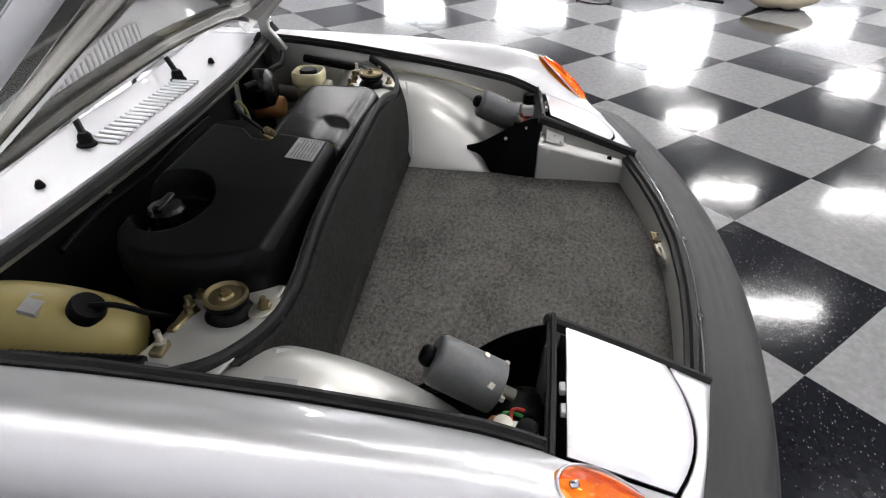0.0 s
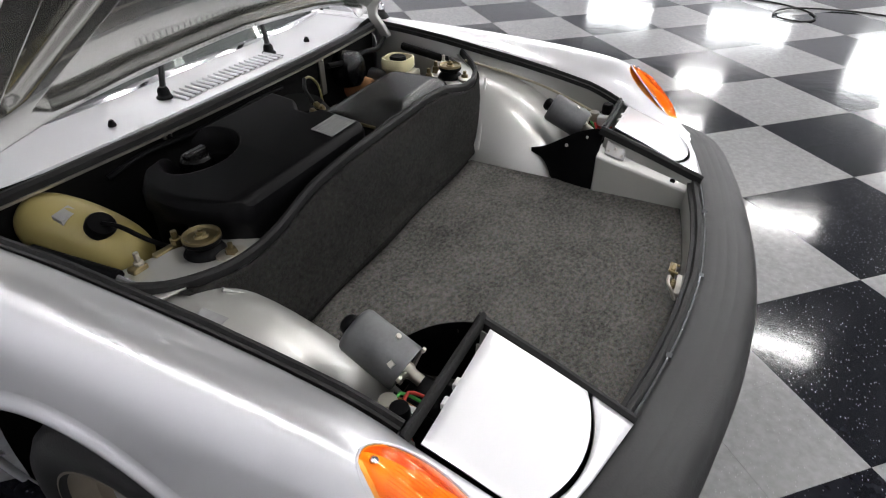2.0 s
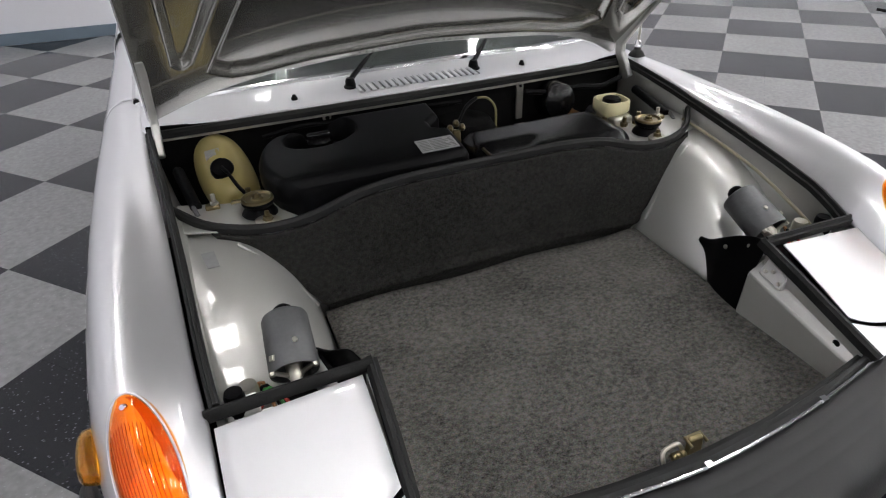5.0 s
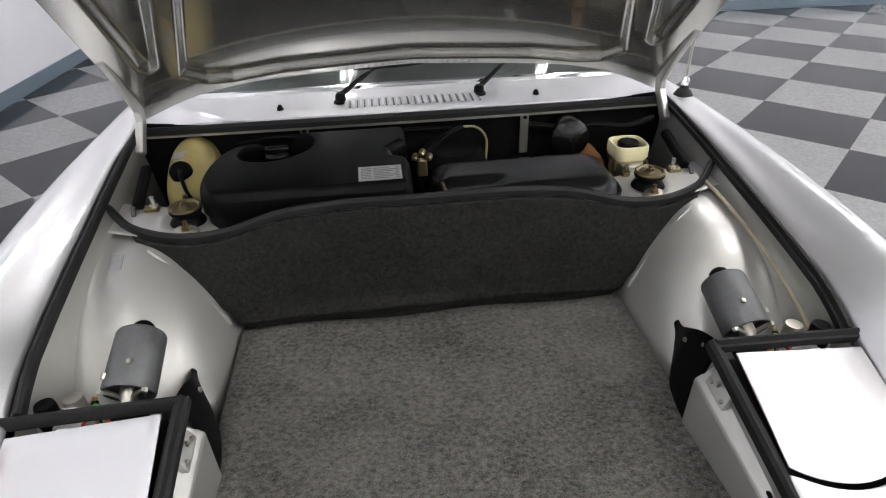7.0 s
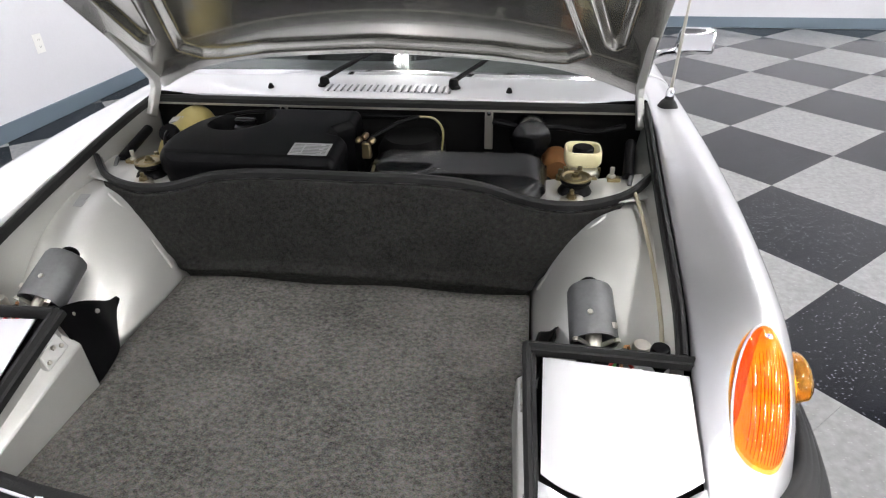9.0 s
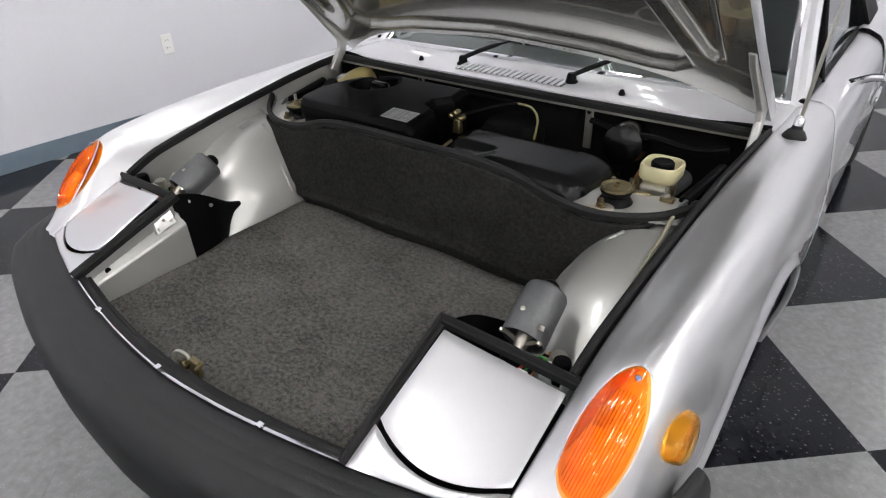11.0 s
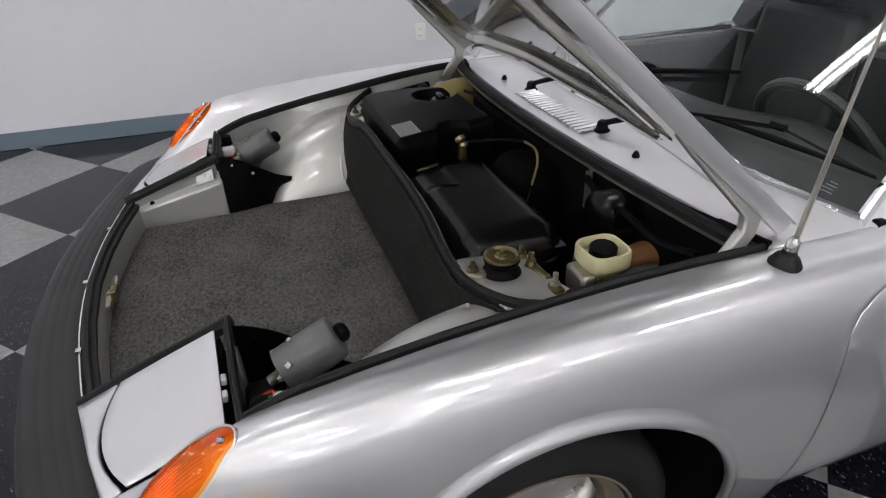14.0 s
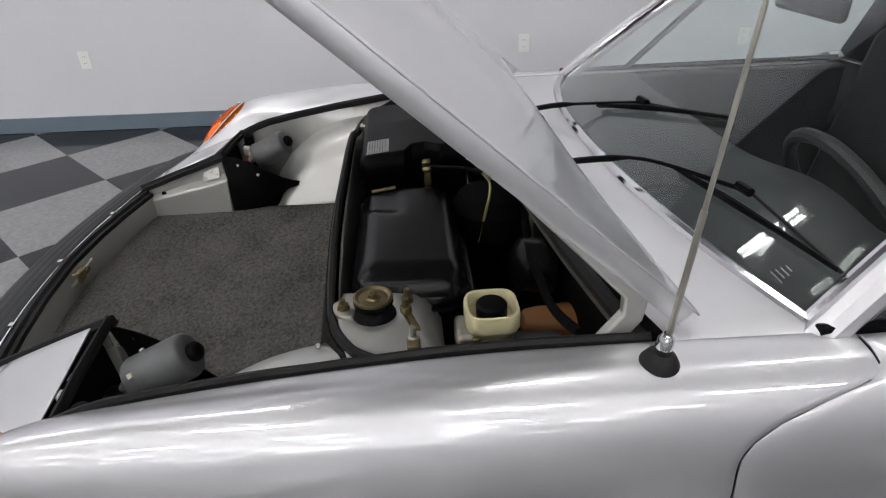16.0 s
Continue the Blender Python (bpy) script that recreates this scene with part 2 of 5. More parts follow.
# ---------------------------------------------------------------- mesh helpers
def link(name, bm, material, parent=None, label="", smooth=True, thick=0.0, bevel=0.0, angle=35):
    me = bpy.data.meshes.new(name)
    bmesh.ops.recalc_face_normals(bm, faces=bm.faces)
    bm.to_mesh(me)
    bm.free()
    me.materials.append(material)
    if smooth:
        me.polygons.foreach_set("use_smooth", [True] * len(me.polygons))
        me.set_sharp_from_angle(angle=radians(angle))
    ob = new(name, me)
    if parent:
        ob.parent = parent
    if label:
        ob["label"] = label
    if thick:
        so = ob.modifiers.new("thick", "SOLIDIFY")
        so.thickness, so.offset = thick, -1
        wn = ob.modifiers.new("crisp", "WEIGHTED_NORMAL")
        wn.weight, wn.keep_sharp = 80, True
    if bevel:
        be = ob.modifiers.new("bevel", "BEVEL")
        be.width, be.segments, be.limit_method, be.angle_limit = bevel, 2, "ANGLE", radians(40)
    return ob


part = link


def empty(name, label, category, group="", kind="", at=(0, 0, 0)):
    ob = new(name)
    ob.location = at
    ob.empty_display_size = 0.05
    return tagged(ob, label, category, group, kind)


def box_bm(x0, x1, y0, y1, z0, z1, bm=None):
    bm = bm or bmesh.new()
    v = [bm.verts.new(c) for c in ((x0, y0, z0), (x1, y0, z0), (x1, y1, z0), (x0, y1, z0), (x0, y0, z1), (x1, y0, z1), (x1, y1, z1), (x0, y1, z1))]
    for f in ((0, 3, 2, 1), (4, 5, 6, 7), (0, 1, 5, 4), (1, 2, 6, 5), (2, 3, 7, 6), (3, 0, 4, 7)):
        bm.faces.new([v[i] for i in f])
    return bm


def hexa_bm(bottom, top):
    """A block from four bottom and four top corners."""
    bm = bmesh.new()
    v = [bm.verts.new(c) for c in (*bottom, *top)]
    for f in ((0, 3, 2, 1), (4, 5, 6, 7), (0, 1, 5, 4), (1, 2, 6, 5), (2, 3, 7, 6), (3, 0, 4, 7)):
        bm.faces.new([v[i] for i in f])
    return bm


def grid_bm(rows, closed=False):
    """A sheet through rows of points."""
    bm = bmesh.new()
    vs = [[bm.verts.new(p) for p in r] for r in rows]
    for a, b in zip(vs, vs[1:]):
        n = len(a)
        for i in range(n if closed else n - 1):
            j = (i + 1) % n
            bm.faces.new((a[i], a[j], b[j], b[i]))
    return bm


def spline(pts, n):
    """n points evenly along a Catmull-Rom curve through pts."""
    p = [np.array(q, float) for q in pts]
    p = [2 * p[0] - p[1]] + p + [2 * p[-1] - p[-2]]
    out = []
    for i in range(1, len(p) - 2):
        for k in range(24):
            t = k / 24
            a, b, c, d = p[i - 1:i + 3]
            out.append(0.5 * (2 * b + (c - a) * t + (2 * a - 5 * b + 4 * c - d) * t * t + (3 * b - a - 3 * c + d) * t ** 3))
    out.append(p[-2])
    out = np.array(out)
    s = np.r_[0, np.cumsum(np.linalg.norm(np.diff(out, axis=0), axis=1))]
    u = np.linspace(0, s[-1], n)
    return np.stack([np.interp(u, s, out[:, k]) for k in range(out.shape[1])], 1)


def tube_bm(pts, r, sides=10, bm=None, flat=1.0, caps=True):
    """A tube along points; r a number or one a point; flat squeezes it along z-like normal."""
    bm = bm or bmesh.new()
    pts = [Vector(p) for p in pts]
    rs = r if hasattr(r, "__len__") else [r] * len(pts)
    rings, up = [], None
    for i, p in enumerate(pts):
        d = (pts[min(i + 1, len(pts) - 1)] - pts[max(i - 1, 0)]).normalized()
        if up is None:
            up = Vector((0, 0, 1)) if abs(d.z) < 0.9 else Vector((1, 0, 0))
        side = d.cross(up).normalized()
        up = side.cross(d).normalized()
        rings.append([bm.verts.new(p + side * math.cos(a) * rs[i] + up * math.sin(a) * rs[i] * flat) for a in (2 * math.pi * k / sides for k in range(sides))])
    for a, b in zip(rings, rings[1:]):
        for k in range(sides):
            bm.faces.new((a[k], a[(k + 1) % sides], b[(k + 1) % sides], b[k]))
    if caps:
        bm.faces.new(rings[0][::-1])
        bm.faces.new(rings[-1])
    return bm


def lathe_bm(profile, sides=32, m=Matrix()):
    """Turn (radius, height) pairs about z, then place by m."""
    bm = bmesh.new()
    rings = []
    for r, h in profile:
        if r < 1e-6:
            rings.append([bm.verts.new(m @ Vector((0, 0, h)))])
        else:
            rings.append([bm.verts.new(m @ Vector((r * math.cos(a), r * math.sin(a), h))) for a in (2 * math.pi * k / sides for k in range(sides))])
    for a, b in zip(rings, rings[1:]):
        for k in range(sides):
            j = (k + 1) % sides
            if len(a) == 1 and len(b) > 1:
                bm.faces.new((a[0], b[k], b[j]))
            elif len(b) == 1 and len(a) > 1:
                bm.faces.new((a[k], a[j], b[0]))
            elif len(a) > 1:
                bm.faces.new((a[k], a[j], b[j], b[k]))
    return bm


def aim(p, d):
    """A pose at p whose z axis points along d."""
    return Matrix.Translation(p) @ Vector(d).to_track_quat("Z", "Y").to_matrix().to_4x4()


def ribbon_bm(path, section, normal_up=(0, 0, 1)):
    """Sweep a closed 2D section (side, up) along a path, side horizontal."""
    bm = bmesh.new()
    rings = []
    path = [Vector(p) for p in path]
    for i, p in enumerate(path):
        d = path[min(i + 1, len(path) - 1)] - path[max(i - 1, 0)]
        side = Vector((d.y, -d.x, 0))
        side = side.normalized() if side.length > 1e-6 else Vector((1, 0, 0))
        up = side.cross(d).normalized() * 1.0
        if up.z < 0:
            up = -up
        rings.append([bm.verts.new(p + side * a + up * b) for a, b in section])
    n = len(section)
    for a, b in zip(rings, rings[1:]):
        for k in range(n):
            bm.faces.new((a[k], a[(k + 1) % n], b[(k + 1) % n], b[k]))
    bm.faces.new(rings[0])
    bm.faces.new(rings[-1][::-1])
    return bm


def flip(bm, s):
    """Mirror across the car's middle for s = -1."""
    if s < 0:
        bmesh.ops.scale(bm, vec=(-1, 1, 1), verts=bm.verts)
        bmesh.ops.reverse_faces(bm, faces=bm.faces)
    return bm


# ---------------------------------------------------------------- the room
ROT = radians(-2.05)
GROUND = -0.015


def room(x, y, z=0.0):
    """From the room's square axes to the car's."""
    x, y = x + 1.5265, y - 1.241
    return (x * math.cos(ROT) - y * math.sin(ROT), x * math.sin(ROT) + y * math.cos(ROT), z + GROUND)


def room_box(x0, x1, y0, y1, z0, z1):
    return hexa_bm([room(x0, y0, z0), room(x1, y0, z0), room(x1, y1, z0), room(x0, y1, z0)],
                   [room(x0, y0, z1), room(x1, y0, z1), room(x1, y1, z1), room(x0, y1, z1)])


WX0, WX1, WY0, WY1, WH = -4.37, 17.6, -13.0, 7.32, 5.0


def setting(name, bm, mat, label, category):
    ob = link(name, bm, mat, smooth=False)
    return tagged(ob, label, category, kind="structure")


setting("wall_west", room_box(WX0 - 0.15, WX0, WY0, WY1, 0, WH), WALL, "plain off-white painted wall beside the car", "wall")
setting("wall_north", room_box(WX0 - 0.15, WX1 + 0.15, WY1, WY1 + 0.15, 0, WH), WALL, "plain off-white painted wall behind the car", "wall")
setting("wall_east", room_box(WX1, WX1 + 0.15, WY0, WY1, 0, WH), WALL, "plain off-white painted far wall", "wall")
setting("wall_south", room_box(WX0 - 0.15, WX1 + 0.15, WY0 - 0.15, WY0, 0, WH), WALL, "plain off-white painted closing wall", "wall")
setting("ceiling", room_box(WX0 - 0.15, WX1 + 0.15, WY0 - 0.15, WY1 + 0.15, WH, WH + 0.1), CEIL, "plain pale painted ceiling", "ceiling")
for nm, b in (("baseboard_west", room_box(WX0, WX0 + 0.012, WY0, WY1, 0.003, 0.105)),
              ("baseboard_north", room_box(WX0 + 0.012, WX1, WY1 - 0.012, WY1, 0.003, 0.105)),
              ("baseboard_east", room_box(WX1 - 0.012, WX1, WY0, WY1 - 0.012, 0.003, 0.105))):
    setting(nm, b, BASE, "blue-grey vinyl baseboard along the wall foot", "baseboard")

# high windows in the far wall, daylight behind them
def window(k, y, z0, z1, half):
    e = empty(f"window_{k}", "bright high window in the far wall", "window", kind="structure", at=room(WX1, y, 0))
    e.rotation_euler = (0, 0, ROT)
    part("window_frame", box_bm(-0.02, 0.0, -half - 0.06, half + 0.06, z0 - 0.06, z1 + 0.06), WHITEP, e, smooth=False)
    for c in (-0.5, 0.5):
        part("pane", box_bm(-0.026, -0.021, c * half - half * 0.48, c * half + half * 0.48, z0, z1), DAY, e, "bright daylit pane", smooth=False)


for k, (y, z0, z1, half) in enumerate(((5.4, 3.25, 3.75, 1.0), (1.6, 3.25, 3.75, 1.1), (-2.6, 3.6, 4.8, 1.4), (-7.0, 3.25, 3.75, 1.0))):
    window(k + 1, y, z0, z1, half)

# ceiling lights: pairs of long tubes
def ceiling_light(x, y):
    e = empty("ceiling_light", "white twin-tube fluorescent strip light under the ceiling", "ceiling light", "ceiling lights", at=room(x, y, WH))
    e.rotation_euler = (0, 0, ROT)
    part("housing", box_bm(-0.15, 0.15, -0.64, 0.64, -0.06, 0), WHITEP, e, smooth=False)
    for sx in (-0.070, 0.070):
        part("tube", tube_bm([(sx, -0.61, -0.108), (sx, 0.61, -0.108)], 0.042, 10), TUBE, e, "lit fluorescent tube")


for lx in (-2.33, 1.5, 5.3, 9.1, 12.9, 16.5):
    for ly in ((5.14, 2.5, -0.16, -2.8, -5.45, -8.1, -10.7) if lx < 10 else (2.5, -2.8, -8.1)):
        ceiling_light(lx, ly)


# ---------------------------------------------------------------- the car
car = empty("car", "silver two-seat sports car with its front boot lid open", "car")


def soft_at(table, y):
    """The table read with a short running mean, so that panels stay fair."""
    r = np.mean([at(table, y + d) for d in np.linspace(-1, 1, 11) * (0.045 if y < 0.1 else min(0.12, 0.045 + (y - 0.1) * 0.5))], axis=0)
    return [float(v) for v in r]


def at(table, y):
    t = np.array(table, float)
    return [float(np.interp(y, t[:, 0], t[:, k])) for k in range(1, t.shape[1])]


# inner edge of the front fender: y, x, z
EDGE = [(-0.20, 0.652, 0.566), (-0.16, 0.654, 0.584), (0.0, 0.658, 0.646), (0.03, 0.660, 0.664), (0.10, 0.664, 0.690), (0.20, 0.668, 0.709), (0.33, 0.673, 0.730), (0.60, 0.688, 0.764), (0.75, 0.70, 0.776), (0.90, 0.712, 0.782), (1.0, 0.72, 0.784)]
# crest of the fender: y, x, z and the widest x
CREST = [(-0.20, 0.715, 0.545, 0.772), (-0.17, 0.725, 0.572, 0.785), (-0.10, 0.735, 0.645, 0.803), (-0.03, 0.745, 0.706, 0.815), (0.03, 0.752, 0.735, 0.822), (0.15, 0.757, 0.751, 0.83), (0.30, 0.76, 0.763, 0.836), (0.50, 0.764, 0.772, 0.842), (0.75, 0.768, 0.778, 0.844), (1.0, 0.772, 0.778, 0.844)]
WY, WZ, ARCH = 0.460, 0.297, 0.350


def arch_z(y, low):
    d = abs(y - WY)
    return WZ + math.sqrt(ARCH ** 2 - d * d) * 0.98 if d < ARCH else low


def gap(x, y, z):
    """Sweep the fender's rear edge back towards the windscreen post near its top."""
    w = max(0.0, 1 - abs(y - 0.99) / 0.30)
    k = max(0.0, min(1.0, (z - 0.66) / 0.11))
    return (x, y + w * (0.195 * k ** 2.67 - 0.035), z)


def fender_curve(y):
    w = max(0.0, min(1.0, (y + 0.02) / 0.20))
    w = w * w * (3 - 2 * w)
    xe, ze = [a * (1 - w) + c * w for a, c in zip(at(EDGE, y), soft_at(EDGE, y))]
    xr, zr, xw = soft_at(CREST, y)
    q = [(xe, ze - 0.012), (xe + 0.004, ze), (xe + 0.037, ze + (zr - ze) * (0.58 - 0.18 * max(0.0, min(1.0, (y - 0.03) / 0.2)))), (xr, zr), (xw - 0.036, zr - 0.022), (xw - 0.012, zr - 0.075), (xw, zr - 0.15)]
    q += [(xw + 0.003, min(0.50, zr - 0.19)), (xw - 0.004, min(0.40, zr - 0.23)), (xw - 0.022, min(0.30, zr - 0.27)), (xw - 0.048, 0.20)]
    return spline(q, 90)


def fender_x(y, z):
    """How far out the fender's side stands at y and z."""
    c = fender_curve(y)
    k = int(np.argmax(c[:, 0] > at(CREST, y)[0]))
    return float(np.interp(-z, -c[k:, 1], c[k:, 0]))


def fender_section(y):
    c = fender_curve(y)
    low = arch_z(y, 0.20)
    k = next((i for i in range(18, 90) if c[i][1] < low), 89)
    c = c[:k + 1].copy()
    c[-1][1] = max(low, 0.2)
    s = np.r_[0, np.cumsum(np.linalg.norm(np.diff(c, axis=0), axis=1))]
    u = np.r_[np.linspace(0, 1, 25) ** 1.3 * 0.20, np.linspace(0.20, s[-1], 13)[1:]]
    return [gap(float(np.interp(v, s, c[:, 0])), y, float(np.interp(v, s, c[:, 1]))) for v in u]


ys = sorted({*np.round(np.linspace(-0.20, 0.988, 64), 4), WY - ARCH + 0.0005, WY + ARCH - 0.0005, WY - ARCH - 0.0005, WY + ARCH + 0.0005, WY - ARCH + 0.01, WY + ARCH - 0.01})
for s in (1, -1):
    f = part("front_fender", flip(grid_bm([fender_section(y) for y in ys]), s), SILVER, car, thick=0.004)
    lip = []
    for a in np.linspace(-0.10, math.pi + 0.10, 60):
        ca, sa = math.cos(a), math.sin(a) * 0.98
        ring = []
        for dr, dx in ((0.030, 0.0003), (0.023, 0.0014), (0.017, 0.0042), (0.011, 0.0075), (0.005, 0.0092), (0.0, 0.0090), (-0.003, 0.0065), (-0.004, 0.002), (-0.003, -0.006)):
            y_, z_ = WY + (ARCH + dr) * ca, WZ + (ARCH + dr) * sa
            ring.append(gap(fender_x(y_, z_) + dx, y_, z_))
        lip.append(ring)
    part("arch_lip", flip(grid_bm(lip), s), SILVER, f, "rolled lip of the wheel arch", angle=60)
    liner = [[(x, WY + (ARCH + 0.012) * math.cos(a), WZ + (ARCH + 0.012) * math.sin(a)) for a in np.linspace(-0.3, math.pi + 0.3, 24)] for x in (0.800, 0.6)]
    part("wheel_well", flip(grid_bm(liner), s), DARK, f)

# door and rear body sides
def side_section(y, top):
    c = spline([(0.718, top - 0.010), (0.724, top + 0.002), (0.758, top + 0.002), (0.774, top - 0.004), (0.808, top - 0.026), (0.832, top - 0.079), (0.844, top - 0.154), (0.848, 0.50), (0.840, 0.40), (0.822, 0.30), (0.779, 0.2)], 30)
    return [gap(float(a), y, float(b)) for a, b in c]


for s in (1, -1):
    d = part("door", flip(grid_bm([side_section(y, 0.782) for y in np.linspace(0.9922, 2.05, 24)]), s), SILVER, car, thick=0.004)
    part("door_handle", flip(box_bm(0.846, 0.862, 1.82, 1.98, 0.60, 0.63), s), CHROME, d, "chrome door handle", bevel=0.006)
    part("rear_quarter", flip(grid_bm([side_section(y, 0.80 + 0.02 * math.sin((y - 2.05) * 1.6)) for y in np.linspace(2.058, 3.3, 14)]), s), SILVER, car, thick=0.004)
part("rear_deck", grid_bm([[(x, y, 0.80 - 0.02 * (x / 0.75) ** 2) for x in np.linspace(-0.75, 0.75, 9)] for y in (2.1, 2.7, 3.3)]), SILVER, car, thick=0.004)
part("tail_panel", box_bm(-0.82, 0.82, 3.28, 3.33, 0.25, 0.78), SILVER, car, bevel=0.01)
part("underbody", box_bm(-0.60, 0.60, -0.25, 3.2, 0.16, 0.20), DARK, car)

# cowl panel between boot and windscreen
def cowl_front(x):
    return 0.800 + 0.088 * (x / 0.71) ** 2


def screen_base(x):
    return 0.975 + 0.135 * abs(x / 0.69) ** 2.2


def cowl_z(x, v):
    return (0.806 - 0.028 * (x / 0.71) ** 2) + v * (0.014 - 0.012 * (x / 0.7) ** 2)


cowl = part("cowl_panel", grid_bm([[(x, cowl_front(x) + v * (screen_base(x) - cowl_front(x)), cowl_z(x, v) - (0.014 if v == 0 else 0)) for x in np.linspace(-0.715, 0.715, 41)] for v in (0, 0.02, 0.2, 0.4, 0.6, 0.8, 1)]), SILVER, car, "silver cowl panel with louvres", thick=0.004)
for k in range(19):
    x = -0.165 + k * 0.335 / 18
    z = cowl_z(x, 0.3)
    b = tube_bm([(x, 0.835, z + 0.002), (x, 0.895, z + 0.005)], 0.0055, 8, flat=0.6)
    part("louvre", b, SILVER, cowl)
    # grey strip laid between louvres for the shaded silver paint there
    part("louvre_shade", box_bm(x + 0.007, x + 0.0115, 0.838, 0.893, z + 0.0005, z + 0.0035), MOTOR, cowl, smooth=False)
for x in (-0.335, 0.337):
    part("washer_nozzle", lathe_bm([(0, 0.009), (0.004, 0.009), (0.0065, 0.004), (0.0085, 0.0), (0.0085, -0.006)], 14, Matrix.Translation((x, 0.878, cowl_z(x, 0.4) + 0.003))), BLACK, cowl, "black washer nozzle")
part("cowl_seal", ribbon_bm([(x, cowl_front(x) - 0.012, cowl_z(x, 0) - 0.010) for x in np.linspace(-0.70, 0.70, 40)], [(-0.012, -0.01), (0.012, -0.01), (0.012, 0.004), (0.004, 0.010), (-0.008, 0.008)]), RUBBER, car, "black rubber seal under the cowl edge")
part("cowl_rail", ribbon_bm([(x, cowl_front(x) - 0.022, cowl_z(x, 0) - 0.020) for x in np.linspace(-0.69, 0.69, 40)], [(-0.006, -0.003), (0.006, -0.003), (0.006, 0.002), (-0.006, 0.002)]), STEEL, car)

# windscreen
def screen_pt(u, v):
    x0, x1 = u * 0.69, u * 0.575
    p0 = Vector((x0, screen_base(x0), 0.818 - 0.043 * u * u))
    p1 = Vector((x1, 1.50 + 0.10 * u * u, 1.185 - 0.02 * u * u))
    q = p0.lerp(p1, v)
    q.y -= 0.02 * math.sin(math.pi * v)
    return q


screen = part("windscreen", grid_bm([[screen_pt(u, v) for u in np.linspace(-1, 1, 25)] for v in np.linspace(0, 1, 9)]), GLASS, car, "tinted windscreen glass", thick=0.005)
screen.visible_shadow = False
part("windscreen_trim", tube_bm([screen_pt(u, 0.0) + Vector((0, -0.004, 0.004)) for u in np.linspace(-1, 1, 40)], 0.011, 8), CHROME, screen, "bright trim round the windscreen")
for s in (1, -1):
    part("windscreen_trim", tube_bm([screen_pt(s, v) + Vector((0, -0.004, 0.004)) for v in np.linspace(0, 1, 10)], 0.010, 8), CHROME, screen)
    part("pillar", tube_bm([screen_pt(s, v) + Vector((s * 0.022, 0.012, 0.0)) for v in np.linspace(-0.04, 1.02, 12)], 0.026, 10), SILVER, car, "silver windscreen pillar")
part("header_rail", tube_bm([screen_pt(u, 1.02) + Vector((0, 0.02, 0.005)) for u in np.linspace(-1, 1, 20)], 0.024, 10), SILVER, car)
part("roof_panel", grid_bm([[(u * 0.575, y, 1.20 + 0.01 * math.sin((y - 1.5) * 4) - 0.03 * u * u) for u in np.linspace(-1, 1, 11)] for y in np.linspace(1.54, 2.15, 7)]), BLACK, car, "black removable roof panel", thick=0.03)
for s in (1, -1):
    part("roll_bar", flip(hexa_bm([(0.62, 2.10, 0.79), (0.76, 2.10, 0.79), (0.76, 2.40, 0.79), (0.62, 2.40, 0.79)], [(0.50, 2.12, 1.2), (0.575, 2.12, 1.18), (0.575, 2.26, 1.18), (0.50, 2.26, 1.2)]), s), BLACK, car, bevel=0.01)
    w = part("side_window", flip(grid_bm([[(0.725 - 0.13 * v, y0 + (y1 - y0) * v, 0.786 + 0.385 * v) for v in (0, 0.5, 1)] for y0, y1 in ((1.13, 1.60), (1.6, 1.8), (2.10, 2.12))]), s), GLASS, car, "clear side window glass", thick=0.004)
    w.visible_shadow = False
    part("window_divider", flip(tube_bm([(0.728, 1.33, 0.785), (0.60, 1.66, 1.165)], 0.010, 8), s), BLACK, car)
    part("window_seal", flip(tube_bm([(0.722, 1.1, 0.788), (0.722, 2.08, 0.79)], 0.009, 8), s), BLACK, car)
# cabin
part("dashboard", grid_bm([[(x, y, z + 0.045 * math.exp(-((x - 0.36) / 0.2) ** 2) * hump) for x in np.linspace(-0.66, 0.66, 31)] for y, z, hump in ((1.02, 0.74, 0), (1.15, 0.775, 0.4), (1.24, 0.79, 1.0), (1.34, 0.775, 1.0), (1.36, 0.70, 0.6), (1.37, 0.5, 0))]), CABIN, car, "black vinyl dashboard")
sw = part("steering_wheel", lathe_bm([(0.175 + 0.015 * math.cos(a), 0.015 * math.sin(a)) for a in np.linspace(0, 2 * math.pi, 11)], 40, aim((0.31, 1.43, 0.74), (0, 0.85, 0.5))), CABIN, car, "black steering wheel")
part("spoke", tube_bm([(0.14, 1.43, 0.74), (0.31, 1.425, 0.73), (0.48, 1.43, 0.74)], 0.014, 8), CABIN, sw)
part("spoke", tube_bm([(0.31, 1.425, 0.73), (0.31, 1.50, 0.60)], 0.014, 8), CABIN, sw)
